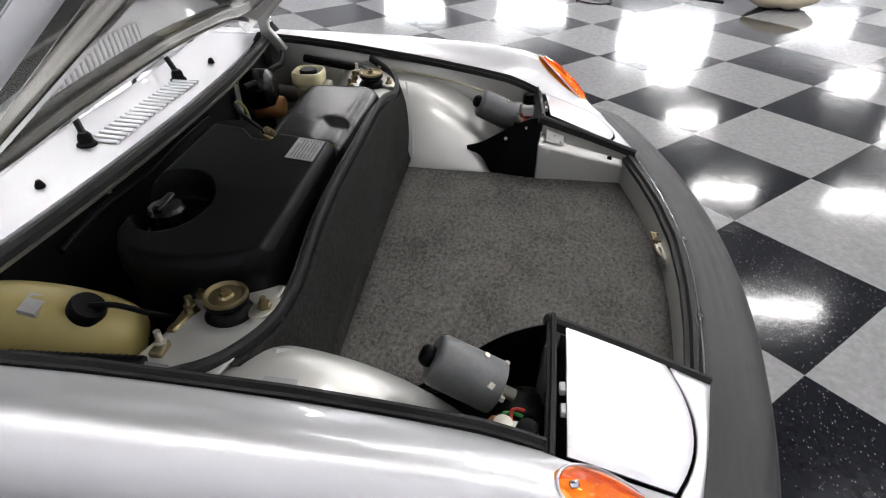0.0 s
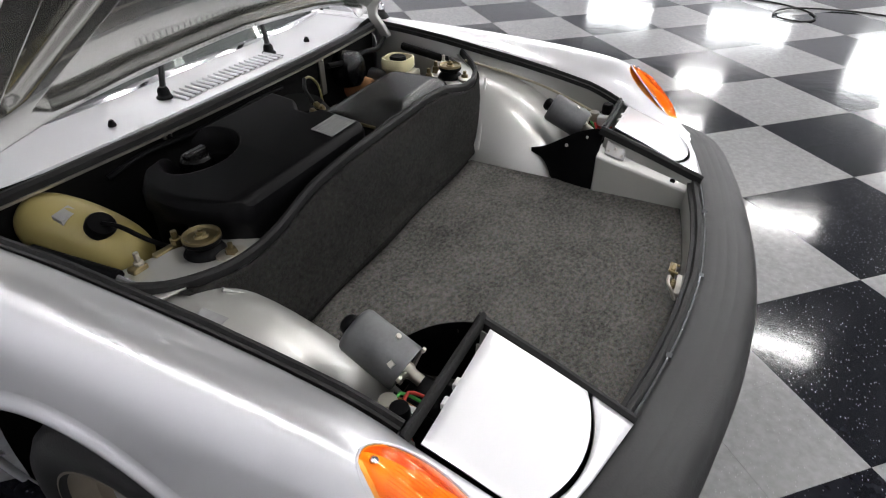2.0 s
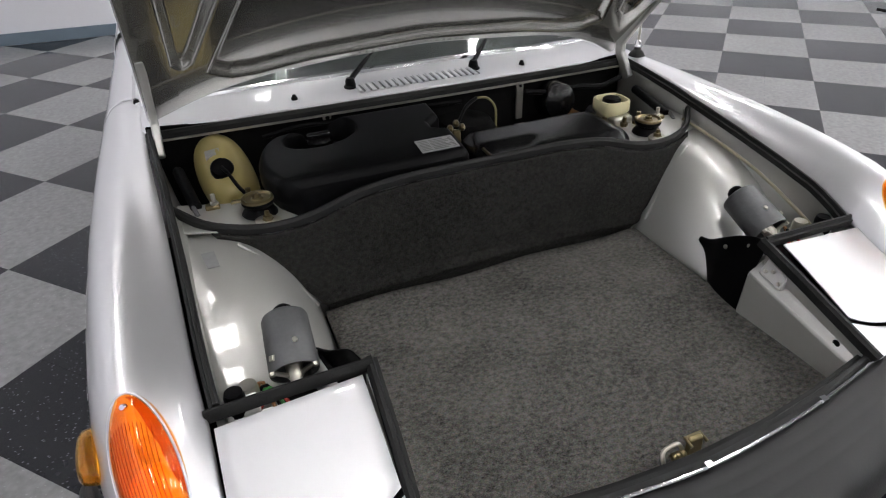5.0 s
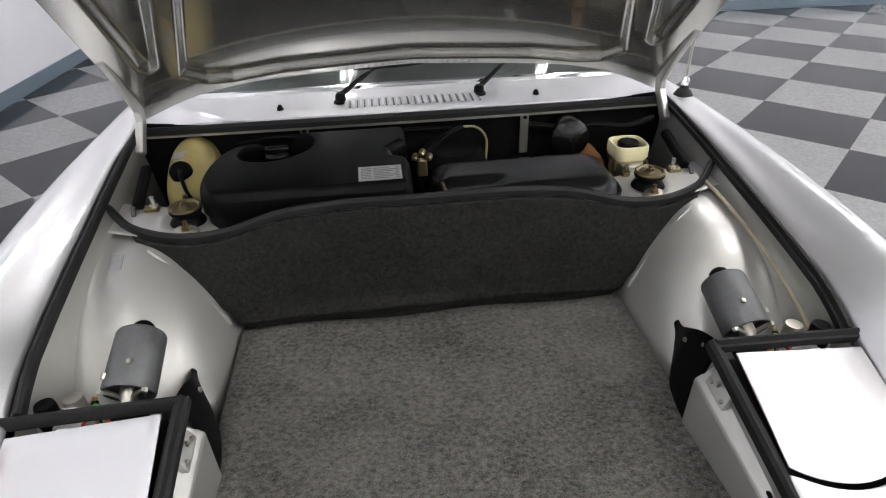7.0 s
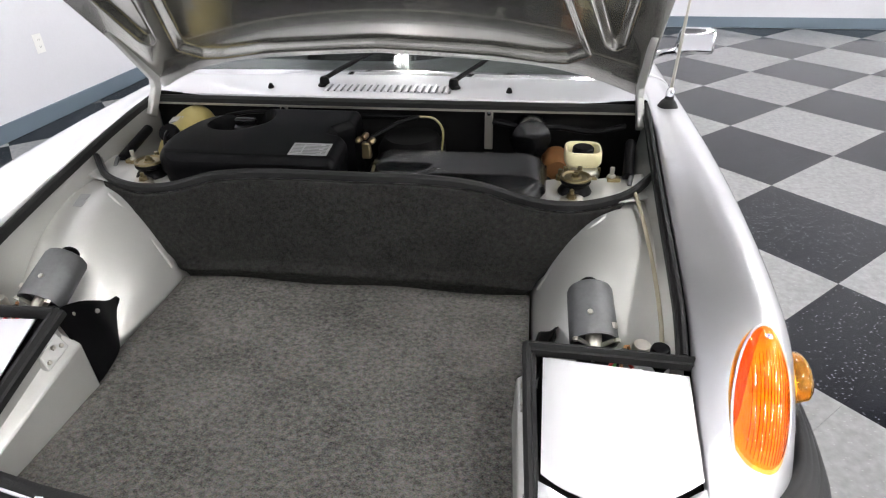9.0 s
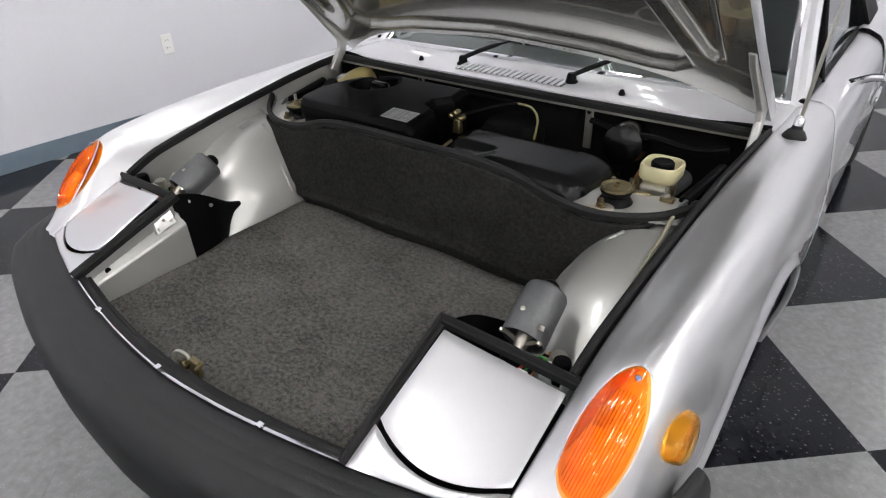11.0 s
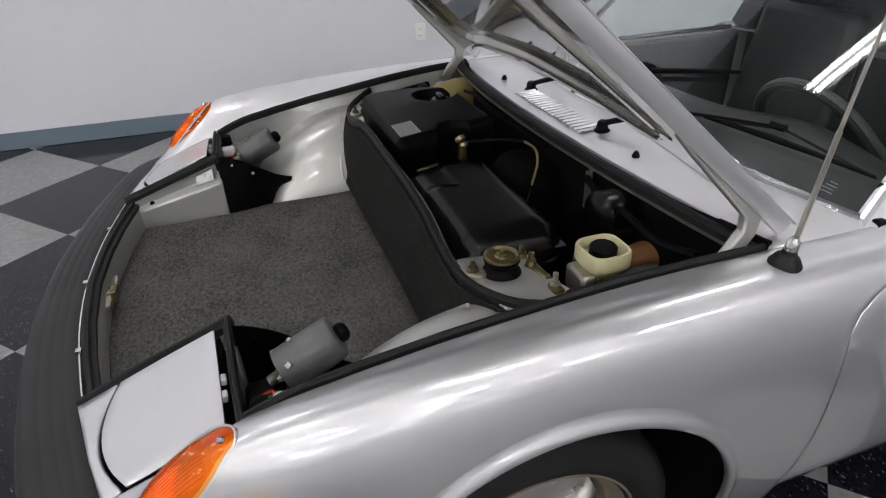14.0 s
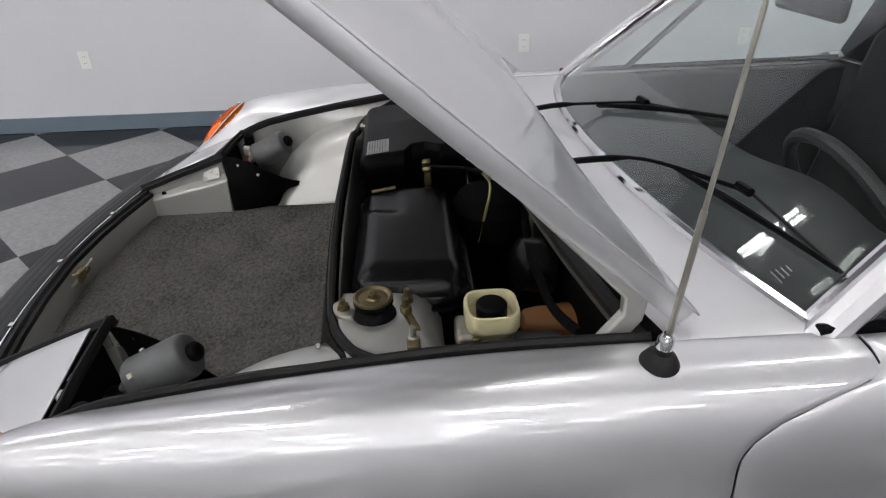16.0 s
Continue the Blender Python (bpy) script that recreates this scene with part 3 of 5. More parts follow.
for s in (1, -1):
    part("door_trim", flip(box_bm(0.66, 0.71, 1.10, 2.08, 0.25, 0.778), s), CABIN, car, bevel=0.012)
    st = part("seat", flip(hexa_bm([(0.10, 1.65, 0.22), (0.62, 1.65, 0.22), (0.62, 2.10, 0.22), (0.10, 2.10, 0.22)], [(0.12, 1.62, 0.42), (0.60, 1.62, 0.42), (0.60, 2.08, 0.38), (0.12, 2.08, 0.38)]), s), CABIN, car, "black seat", bevel=0.03)
    part("backrest", flip(hexa_bm([(0.12, 1.98, 0.36), (0.60, 1.98, 0.36), (0.60, 2.10, 0.36), (0.12, 2.10, 0.36)], [(0.16, 2.06, 0.92), (0.56, 2.06, 0.92), (0.56, 2.15, 0.92), (0.16, 2.15, 0.92)]), s), CABIN, st, bevel=0.03)
    part("headrest", flip(hexa_bm([(0.24, 2.06, 0.92), (0.48, 2.06, 0.92), (0.48, 2.14, 0.92), (0.24, 2.14, 0.92)], [(0.26, 2.08, 1.08), (0.46, 2.08, 1.08), (0.46, 2.14, 1.08), (0.26, 2.14, 1.08)]), s), CABIN, st, bevel=0.02)
part("cabin_floor", box_bm(-0.70, 0.70, 1.0, 2.15, 0.205, 0.235), CABIN, car)
part("cabin_back", box_bm(-0.70, 0.70, 2.16, 2.20, 0.2, 1.15), CABIN, car)
mirror_in = part("rear_view_mirror", box_bm(-0.12, 0.12, 1.44, 1.465, 1.06, 1.12), BLACK, car, "black interior mirror", bevel=0.012)
part("mirror_stem", tube_bm([(0, 1.46, 1.11), (0, 1.50, 1.16)], 0.008, 8), BLACK, mirror_in)
dm = part("door_mirror", hexa_bm([(0.86, 1.38, 0.79), (0.99, 1.38, 0.79), (0.98, 1.46, 0.79), (0.87, 1.46, 0.79)], [(0.87, 1.39, 0.87), (0.99, 1.39, 0.87), (0.98, 1.44, 0.87), (0.88, 1.44, 0.87)]), CHROME, car, "chrome door mirror", bevel=0.015)
part("mirror_foot", tube_bm([(0.79, 1.44, 0.765), (0.84, 1.43, 0.79), (0.90, 1.42, 0.80)], 0.011, 8), CHROME, dm)

# wipers
for px, tip, e0, e1 in ((-0.18, (0.091, 1.080, 0.916), (-0.051, 1.020, 0.870), (0.301, 1.150, 0.945)), (0.185, (0.476, 1.112, 0.880), (0.329, 1.050, 0.866), (0.664, 1.150, 0.842))):
    pz = cowl_z(px, 0.5)
    wp = part("wiper", lathe_bm([(0, 0.022), (0.009, 0.022), (0.013, 0.016), (0.014, 0.004), (0.019, 0.0), (0.019, -0.004)], 16, Matrix.Translation((px, 0.89, pz + 0.002))), BLACK, car, "black wiper on its pivot")
    part("wiper_arm", tube_bm(spline([(px, 0.89, pz + 0.017), (px + 0.05, 0.94, pz + 0.04), (px + 0.12, 1.01, pz + 0.062), tip], 12), [0.007] * 4 + [0.0035] * 8, 8), BLACK, wp)
    bl = part("wiper_blade", tube_bm([Vector(e0).lerp(Vector(e1), k / 8) + Vector((0, -0.004, 0.006)) * math.sin(math.pi * k / 8) for k in range(9)], [0.0035, 0.005, 0.006, 0.007, 0.007, 0.006, 0.005, 0.0045, 0.0035], 8), BLACK, wp)
    part("blade_clip", tube_bm([Vector(tip) + Vector((-0.022, -0.008, 0.002)), Vector(tip) + Vector((0.010, -0.002, 0.001))], 0.008, 6), BLACK, bl)
    part("wiper_rubber", tube_bm([(q[0], q[1] + 0.006, q[2] - 0.004) for q in (e0, tip, e1)], 0.003, 6), RUBBER, wp)

# antenna
an = part("antenna", lathe_bm([(0.0, 0.035), (0.008, 0.034), (0.011, 0.026), (0.012, 0.018), (0.019, 0.012), (0.026, 0.0), (0.026, -0.006)], 20, aim((0.752, 0.872, 0.779), (0.05, 0.05, 1))), RUBBER, car, "telescopic radio antenna on a black base")
part("collar", lathe_bm([(0.0085, 0.022), (0.0115, 0.026), (0.0105, 0.040), (0.005, 0.048)], 14, aim((0.752, 0.872, 0.779), (0.05, 0.05, 1))), CHROME, an)
part("mast", tube_bm([(0.754, 0.875, 0.81), (0.762, 0.884, 1.0), (0.762, 0.884, 1.001), (0.785, 0.905, 1.45)], [0.0042, 0.0042, 0.003, 0.0025], 8), STEEL, an, "steel antenna mast")

# ---- boot lid, hinged at the cowl and standing open
HA = radians(41.0)
H0 = Vector((0, 0.945, 0.792))


def hood_pt(x, s, lift=0.0):
    """Point of the open lid: s metres up from the hinge line, crowned."""
    crown = 0.022 * (1 - (x / 0.69) ** 2) + lift
    return (x, H0.y - s * math.cos(HA) + crown * math.sin(HA) * -1 * -1, H0.z + s * math.sin(HA) + crown * math.cos(HA))


def hood_low(x):
    return float(np.mean(np.interp(np.clip(abs(x) + np.linspace(-0.035, 0.035, 9), 0, 0.72), [0, 0.27, 0.4, 0.5, 0.6, 0.68, 0.72], [0.195, 0.172, 0.157, 0.125, 0.070, 0.012, -0.01])))


def hood_half(s):
    return float(np.interp(s, [0, 0.3, 0.7, 0.95, 1.0, 1.22], [0.695, 0.675, 0.655, 0.648, 0.42, 0.40]))


hood = part("boot_lid", grid_bm([[hood_pt(u * hood_half(hood_low(u * 0.69) * (1 - v) + 1.22 * v), hood_low(u * 0.69) * (1 - v) + 1.22 * v, 0.012) for u in np.linspace(-1, 1, 121)] for v in np.linspace(0, 1, 40)]), SILVER, car, "silver boot lid standing open", thick=0.003)


def inner_depth(x, s):
    """Depth of the pressed inner panel under the skin: 0.03 at ribs, less in the hollows."""
    ax = abs(x)
    def inside(d):
        q = max(0.0, min(1.0, d / 0.022))
        return q * q * (3 - 2 * q)
    # central hollow, its lower corners rounded
    lowc = float(np.interp(ax, [0, 0.3, 0.42, 0.48, 0.53], [0.218, 0.195, 0.170, 0.172, 0.215]))
    edge = 0.54 - 0.30 * max(0, s - 0.20)
    c = min(inside(s - lowc), inside(edge - ax), inside(1.08 - s))
    # side hollows, pointed at the foot
    e2 = edge + 0.036
    tip = 0.245 + 1.2 * max(0.0, 0.022 - min(ax - e2, 0.612 - 0.02 * s - ax))
    d = min(inside(ax - e2), inside(0.612 - 0.02 * s - ax), inside(s - tip), inside(0.95 - s))
    return 1 - max(c, d)


hrows = []
for v in np.linspace(0, 1, 230):
    row = []
    for u in np.linspace(-1, 1, 361):
        s_ = (hood_low(u * 0.69) + 0.003) * (1 - v) + 1.215 * v
        x = u * (hood_half(s_) - 0.003)
        s_ = (hood_low(x) + 0.003) * (1 - v) + 1.215 * v
        k = inner_depth(x, s_)
        row.append(hood_pt(x, s_, 0.002 - 0.021 * k))
    hrows.append(row)
part("inner_panel", grid_bm(hrows), HOOD_IN, hood, "pressed inner panel of the lid", angle=175)
# folded edges that close the skin and the inner panel
for s in (1, -1):
    es = np.linspace(0.02, 1.21, 60)
    part("lid_edge", grid_bm([[hood_pt(s * (hood_half(q) - o), q, l) for q in es] for o, l in ((0.0005, 0.0115), (-0.0006, 0.004), (-0.0004, -0.014), (0.003, -0.0200))]), SILVER, hood, angle=70)
exs = np.linspace(-0.685, 0.685, 90)
part("lid_edge", grid_bm([[hood_pt(x, hood_low(x) + o, l) for x in exs] for o, l in ((0.0005, 0.0115), (-0.001, 0.004), (-0.001, -0.014), (0.004, -0.0200))]), SILVER, hood, angle=70)
for s in (1, -1):
    arm = [(0.66, 0.70, 0.995), (0.661, 0.735, 0.958), (0.668, 0.80, 0.898), (0.674, 0.862, 0.842), (0.676, 0.858, 0.80), (0.678, 0.83, 0.764), (0.679, 0.81, 0.735)]
    bm = bmesh.new()
    rings = []
    for i, p in enumerate(arm):
        a, b = Vector(arm[max(i - 1, 0)]), Vector(arm[min(i + 1, len(arm) - 1)])
        d = (b - a).normalized()
        nrm = Vector((1, 0, 0)).cross(d).normalized() * (0.012 if i < 2 else 0.016 if i != 3 else 0.022)
        t_ = Vector((0.009, 0, 0))
        rings.append([bm.verts.new(Vector(p) + q) for q in (nrm + t_, -nrm + t_, -nrm - t_, nrm - t_)])
    for a, b in zip(rings, rings[1:]):
        for k in range(4):
            bm.faces.new((a[k], a[(k + 1) % 4], b[(k + 1) % 4], b[k]))
    bm.faces.new(rings[0][::-1])
    bm.faces.new(rings[-1])
    hg = part("hinge", flip(bm, s), SILVER_IN, hood, "silver hinge arm", bevel=0.004)

# ---- nose, headlight lids, bumper
def nose_z(x, y):
    return 0.669 + 0.395 * y - 0.10 * (abs(x) - 0.432)


STRIP = [(0.0, -0.308), (0.15, -0.300), (0.28, -0.283), (0.43, -0.255), (0.56, -0.222), (0.66, -0.190), (0.74, -0.150), (0.795, -0.10), (0.825, -0.03), (0.84, 0.05)]


def lid_front(x):
    t_ = (abs(x) - 0.432) / 0.216
    return -0.183 + 0.022 * t_ - 0.035 * max(0.0, math.sin(math.pi * t_)) ** 0.8


xs = np.linspace(0.431, 0.652, 13)
for s in (1, -1):
    lid = part("headlight_lid", flip(grid_bm([[(x, (-0.019 + 0.030 * (x - 0.431)) * (1 - v) + (lid_front(x) + 0.001) * v, nose_z(x, -0.022 + (lid_front(x) + 0.022) * v) + 0.003 + 0.001 * math.sin(math.pi * v)) for x in xs] for v in np.linspace(0, 1, 13)]), s), SILVER, car, "silver headlight lid, closed", thick=0.004)
    strip_y = lambda x: float(np.interp(x, [p[0] for p in STRIP], [p[1] for p in STRIP]))
    part("nose_panel", flip(grid_bm([[(x, (lid_front(max(0.434, min(0.648, x))) - 0.006) * (1 - v) + (strip_y(x) - 0.004) * v, nose_z(x, (lid_front(max(0.434, min(0.648, x))) - 0.006) * (1 - v) + (strip_y(x) - 0.004) * v)) for x in np.linspace(0.428, 0.654, 16)] for v in np.linspace(0, 1, 5)]), s), SILVER, car, thick=0.006)
    # well under the lid
    part("headlight_well", flip(hexa_bm([(0.425, -0.23, 0.45), (0.655, -0.21, 0.45), (0.655, 0.005, 0.50), (0.425, 0.0, 0.50)], [(0.428, -0.20, 0.582), (0.652, -0.185, 0.560), (0.652, -0.012, 0.618), (0.428, -0.012, 0.645)]), s), DARK, car, smooth=False)
    part("well_side", flip(hexa_bm([(0.400, -0.240, 0.470), (0.424, -0.240, 0.470), (0.424, 0.012, 0.470), (0.388, 0.012, 0.470)], [(0.404, -0.235, 0.530), (0.424, -0.235, 0.550), (0.424, 0.008, 0.618), (0.392, 0.012, 0.588)]), s), SILVER_IN, car, "silver sloping side box of the headlight well", bevel=0.004)
    part("well_wall", flip(hexa_bm([(0.416, -0.235, 0.500), (0.424, -0.235, 0.500), (0.424, 0.01, 0.492), (0.416, 0.01, 0.492)], [(0.416, -0.235, 0.566), (0.422, -0.235, 0.566), (0.422, 0.0, 0.645), (0.416, 0.0, 0.64)]), s), SILVER_IN, car)

# boot opening seals
def seal(path, w=0.013, h=0.014, name="boot_seal"):
    return part(name, ribbon_bm(path, [(-w, -h), (w, -h), (w, h * 0.35), (w * 0.5, h * 0.8), (-w * 0.1, h * 0.8), (-w * 0.4, h * 0.1), (-w, 0)]), RUBBER, car, "black rubber boot seal")


for s in (1, -1):
    side = [(s * (at(EDGE, y)[0] - 0.013), y, at(EDGE, y)[1] - 0.006) for y in np.linspace(0.02, 0.88, 30)]
    seal(side, 0.008, 0.012)
    seal([(s * 0.662, 0.012, 0.648), (s * 0.55, 0.007, 0.657), (s * 0.408, 0.003, 0.664)], 0.007, 0.012)
    for x_ in (0.535, 0.575):
        part("lid_clip", flip(box_bm(x_ - 0.009, x_ + 0.009, -0.015, -0.006, 0.632, 0.644), s), WHITEP, car, "white plastic clip", bevel=0.002)
    seal([(s * 0.409, 0.012, 0.662), (s * 0.415, -0.12, 0.617), (s * 0.424, -0.258, 0.566)], 0.010, 0.012)
seal([(x, float(np.interp(abs(x), [p[0] for p in STRIP], [p[1] for p in STRIP])) + 0.018, 0.557 - 0.01 * abs(x)) for x in np.linspace(-0.43, 0.43, 30)], 0.013, 0.012)
full = spline([(-x, y) for x, y in STRIP[:0:-1]] + [(x, y) for x, y in STRIP], 120)
zline = [float(np.interp(abs(x), [0, 0.43, 0.56, 0.66, 0.75, 0.84], [0.553, 0.560, 0.561, 0.563, 0.562, 0.555])) for x, y in full]
sec = [(-0.004, -0.05), (-0.004, -0.004), (0.004, 0.0), (0.020, 0.0005), (0.022, -0.0001), (0.026, -0.0002), (0.028, 0.0), (0.040, -0.001), (0.042, -0.0018), (0.046, -0.0022), (0.048, -0.002), (0.062, -0.005), (0.064, -0.0059), (0.068, -0.0072), (0.070, -0.007), (0.088, -0.014), (0.104, -0.026), (0.114, -0.045), (0.118, -0.075), (0.118, -0.13), (0.110, -0.18), (0.095, -0.225), (0.05, -0.25), (0.0, -0.25)]
rows = []
for i, (x, y) in enumerate(full):
    d = full[min(i + 1, len(full) - 1)] - full[max(i - 1, 0)]
    nx, ny = d[1], -d[0]
    l = math.hypot(nx, ny)
    nx, ny = nx / l, ny / l
    k = 1.0 - 0.75 * max(0.0, (abs(x) - 0.70) / 0.14) ** 1.2
    rows.append([(x + nx * a * k, y + ny * a * k, zline[i] + b) for a, b in sec])
bumper = part("bumper", grid_bm(rows, True), BUMPER, car, "dark grey rubber-covered front bumper with faint ribs", angle=60)
part("bumper_strip", tube_bm([(x, y + 0.004, zline[i] + 0.003) for i, (x, y) in enumerate(full) if abs(x) < 0.66], 0.0028, 6), CHROME, bumper, "thin bright strip behind the bumper")
for x in (-0.60, -0.44, -0.26, 0.0, 0.26, 0.44, 0.60):
    y = float(np.interp(abs(x), [p[0] for p in STRIP], [p[1] for p in STRIP]))
    part("strip_clip", box_bm(x - 0.006, x + 0.006, y - 0.002, y + 0.008, 0.556, 0.566), CHROME, bumper, smooth=False)

# turn signals
def oval(cx, cy, n_u, half_l, half_w, bulge, egg=0.12):
    rows = []
    for r in np.linspace(0, 1, 12):
        row = []
        for k in range(48):
            a = 2 * math.pi * k / 48
            u, v = math.cos(a), math.sin(a)
            w = half_w * (1 - egg * u)
            row.append((w * v * r, half_l * u * r, bulge * (1 - r ** 2.6)))
        rows.append(row)
    return rows


for s in (1, -1):
    up = Vector((0.02, 0.146, 0.137)).normalized()
    out = Vector((0.22, -0.66, 0.70))
    out = (out - up * out.dot(up)).normalized()
    across = up.cross(out).normalized()
    m = Matrix((across, up, out)).transposed().to_4x4()
    m.translation = Vector((0.736, -0.070, 0.647)) + out * 0.003
    def lay(rows, dz, k=1.0):
        return grid_bm([[m @ Vector((p[0] * k, p[1] * k, p[2] + dz)) for p in r] for r in rows], True)
    dome = oval(0, 0, 0, 0.116, 0.0425, 0.026, 0.02)
    dome.append([(p[0] * 1.01, p[1] * 1.005, -0.004) for p in dome[-1]])
    dome.append([(p[0], p[1], -0.022) for p in dome[-1]])
    ts = part("turn_signal", flip(lay(dome, 0.0), s), AMBER, car, "ribbed amber turn signal lens", thick=0.002)
    ts.visible_shadow = False
    # added yellow body: gives the lens its bright core by colour
    part("reflector", flip(lay([[(p[0], p[1] - 0.022, p[2]) for p in r_] for r_ in oval(0, 0, 0, 0.052, 0.031, 0.017, 0.0)], 0.004), s), AMBER_CORE, ts, "yellow body added behind the lens for its bright core")
    part("reflector", flip(lay([[(p[0], p[1] + 0.030, p[2]) for p in r_] for r_ in oval(0, 0, 0, 0.030, 0.027, 0.010, 0.0)], 0.003), s), SILVER_IN, ts, "silver reflector behind the lens")
    part("housing", flip(lay(oval(0, 0, 0, 0.112, 0.040, 0.006, 0.02), -0.004), s), AMBER_BACK, ts, "orange lamp housing")
    rim = [m @ Vector((0.0438 * (1 - 0.02 * math.cos(a)) * math.sin(a), 0.1175 * math.cos(a), -0.001)) for a in np.linspace(0, 2 * math.pi, 49)]
    part("gasket", flip(tube_bm(rim, 0.002, 6), s), SILVER, ts, "thin pale gasket")
    for q in (-0.098, 0.099):
        part("screw", flip(lathe_bm([(0, 0.003), (0.0035, 0.0025), (0.005, 0), (0.005, -0.006)], 14, m @ Matrix.Translation((0, q, 0.0095))), s), CHROME, ts, "chrome screw")
    for q in np.linspace(-0.027, 0.027, 13):
        part("rib", flip(tube_bm([m @ Vector((q, y_, 0.026 * (1 - math.hypot(y_ / 0.116, q / 0.0425) ** 2.6) + 0.0003)) for y_ in np.linspace(-0.078, 0.078, 11) * math.sqrt(1 - (q / 0.045) ** 2)], 0.0005, 4), s), AMBER, ts)
    # side marker
    mk = part("side_marker", flip(lathe_bm([(0, 0.031), (0.018, 0.0305), (0.028, 0.028), (0.033, 0.023), (0.035, 0.014), (0.036, 0.0), (0.036, -0.03)], 28, Matrix.Translation((0.801, 0.017, 0.630)) @ Matrix.Rotation(radians(82), 4, "Y") @ Matrix.Diagonal((1.0, 1.25, 1, 1))), s), AMBER2, car, "round amber side marker lamp", thick=0.003)
    mk.visible_shadow = False
    part("base", flip(lathe_bm([(0.0, 0.003), (0.031, 0.003), (0.032, -0.002), (0.032, -0.03)], 28, Matrix.Translation((0.801, 0.017, 0.630)) @ Matrix.Rotation(radians(82), 4, "Y") @ Matrix.Diagonal((1.0, 1.25, 1, 1))), s), WHITEP, mk)

# ---- boot interior
def barrel(x, y):
    r = 0.39 ** 2 - (y - 0.45) ** 2
    h = math.sqrt(max(0.0, r))
    q = (0.585 - x) / 0.185
    k = math.sqrt(max(0.0, 1 - q * q)) if q > 0 else 1.0
    return max(0.40, 0.30 + h * k)


for s in (1, -1):
    part("wheelhouse", flip(grid_bm([[(x, y, barrel(x, y)) for x in [0.40, 0.402, 0.405, 0.41, 0.417, 0.426] + list(np.linspace(0.44, 0.655, 16))] for y in np.linspace(0.0, 0.60, 32)]), s), SILVER_IN, car, "silver-painted inner wheelhouse")
    part("inner_side", flip(grid_bm([[(at(EDGE, y)[0] - 0.010, y, at(EDGE, y)[1] - 0.015), (0.650, y, max(barrel(0.65, y) + 0.0, 0.40) + 0.012), (0.648, y, max(barrel(0.65, y) - 0.06, 0.38))] for y in np.linspace(0.0, 0.86, 30)]), s), SILVER_IN, car)
    def deck(u, v):
        x = 0.385 + 0.275 * u
        y = 0.432 + 0.035 * max(0.0, u - 0.55) / 0.45 + 0.175 * v
        z = 0.694 + 0.012 * u
        z -= 0.055 * max(0.0, (v - 0.70) / 0.30) ** 1.8 + 0.030 * max(0.0, (0.18 - u) / 0.18) ** 2
        z += 0.007 * math.exp(-((math.hypot(x - 0.50, y - 0.492) - 0.055) / 0.022) ** 2)
        return (x, y, z)
    part("strut_deck", flip(grid_bm([[deck(u, v) for u in np.linspace(0, 1, 34)] for v in np.linspace(0, 1, 24)]), s), SILVER_IN, car, "silver strut deck", thick=0.004)
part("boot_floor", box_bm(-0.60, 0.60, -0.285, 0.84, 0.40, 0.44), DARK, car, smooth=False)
part("front_panel", grid_bm([[(x, float(np.interp(abs(x), [p[0] for p in STRIP], [p[1] for p in STRIP])) + o, z) for x in np.linspace(-0.42, 0.42, 21)] for o, z in ((0.024, 0.552), (0.030, 0.53), (0.034, 0.45))]), SILVER_IN, car, thick=0.003)
TOPZ = [(0, 0.757), (0.18, 0.757), (0.29, 0.748), (0.36, 0.727), (0.41, 0.713), (0.48, 0.703), (0.56, 0.708), (0.62, 0.714), (0.665, 0.728)]
TOPY = [(0, 0.412), (0.40, 0.412), (0.50, 0.418), (0.58, 0.445), (0.63, 0.485), (0.665, 0.53)]
def top(x):
    return (x, float(np.interp(abs(x), *zip(*TOPY))), float(np.interp(abs(x), *zip(*TOPZ))))
path = spline([top(x) for x in np.linspace(-0.665, 0.665, 27)], 70)
part("bulkhead_seal", ribbon_bm(path, [(-0.006, -0.012), (0.006, -0.012), (0.007, 0.002), (0.003, 0.008), (-0.003, 0.008), (-0.007, 0.002)]), RUBBER, car, "black rubber seal along the bulkhead")
part("bulkhead", grid_bm([[(p[0], p[1] + 0.012, p[2] - 0.008) for p in path], [(p[0] * 0.97, 0.425, 0.42) for p in path]]), SILVER_IN, car, thick=0.004)
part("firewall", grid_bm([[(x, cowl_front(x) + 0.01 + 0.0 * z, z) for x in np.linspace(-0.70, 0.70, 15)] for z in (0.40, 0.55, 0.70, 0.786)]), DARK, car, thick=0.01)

carpet = empty("boot_carpet", "grey speckled carpet mat lying in the boot", "carpet")
def cfront(x):
    return float(np.interp(abs(x), [0, 0.2, 0.3, 0.40, 0.43], [-0.276, -0.266, -0.250, -0.226, -0.212]))
part("floor_mat", grid_bm([[(u * 0.415, cfront(u * 0.415) * (1 - v) + 0.385 * v, 0.482 + 0.004 * math.sin(7 * u + 3 * v) * math.sin(5 * v) + 0.006 * v) for u in np.linspace(-1, 1, 30)] for v in np.linspace(0, 1, 22)]), CARPET, carpet, thick=0.012)
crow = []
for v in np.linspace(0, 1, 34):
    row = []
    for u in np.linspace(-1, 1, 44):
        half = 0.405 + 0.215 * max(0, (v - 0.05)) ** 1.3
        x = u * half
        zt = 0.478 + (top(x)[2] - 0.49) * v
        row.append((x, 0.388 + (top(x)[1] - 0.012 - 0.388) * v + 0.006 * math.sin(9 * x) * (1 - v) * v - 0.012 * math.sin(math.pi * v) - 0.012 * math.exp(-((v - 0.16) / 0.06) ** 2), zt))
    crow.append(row)
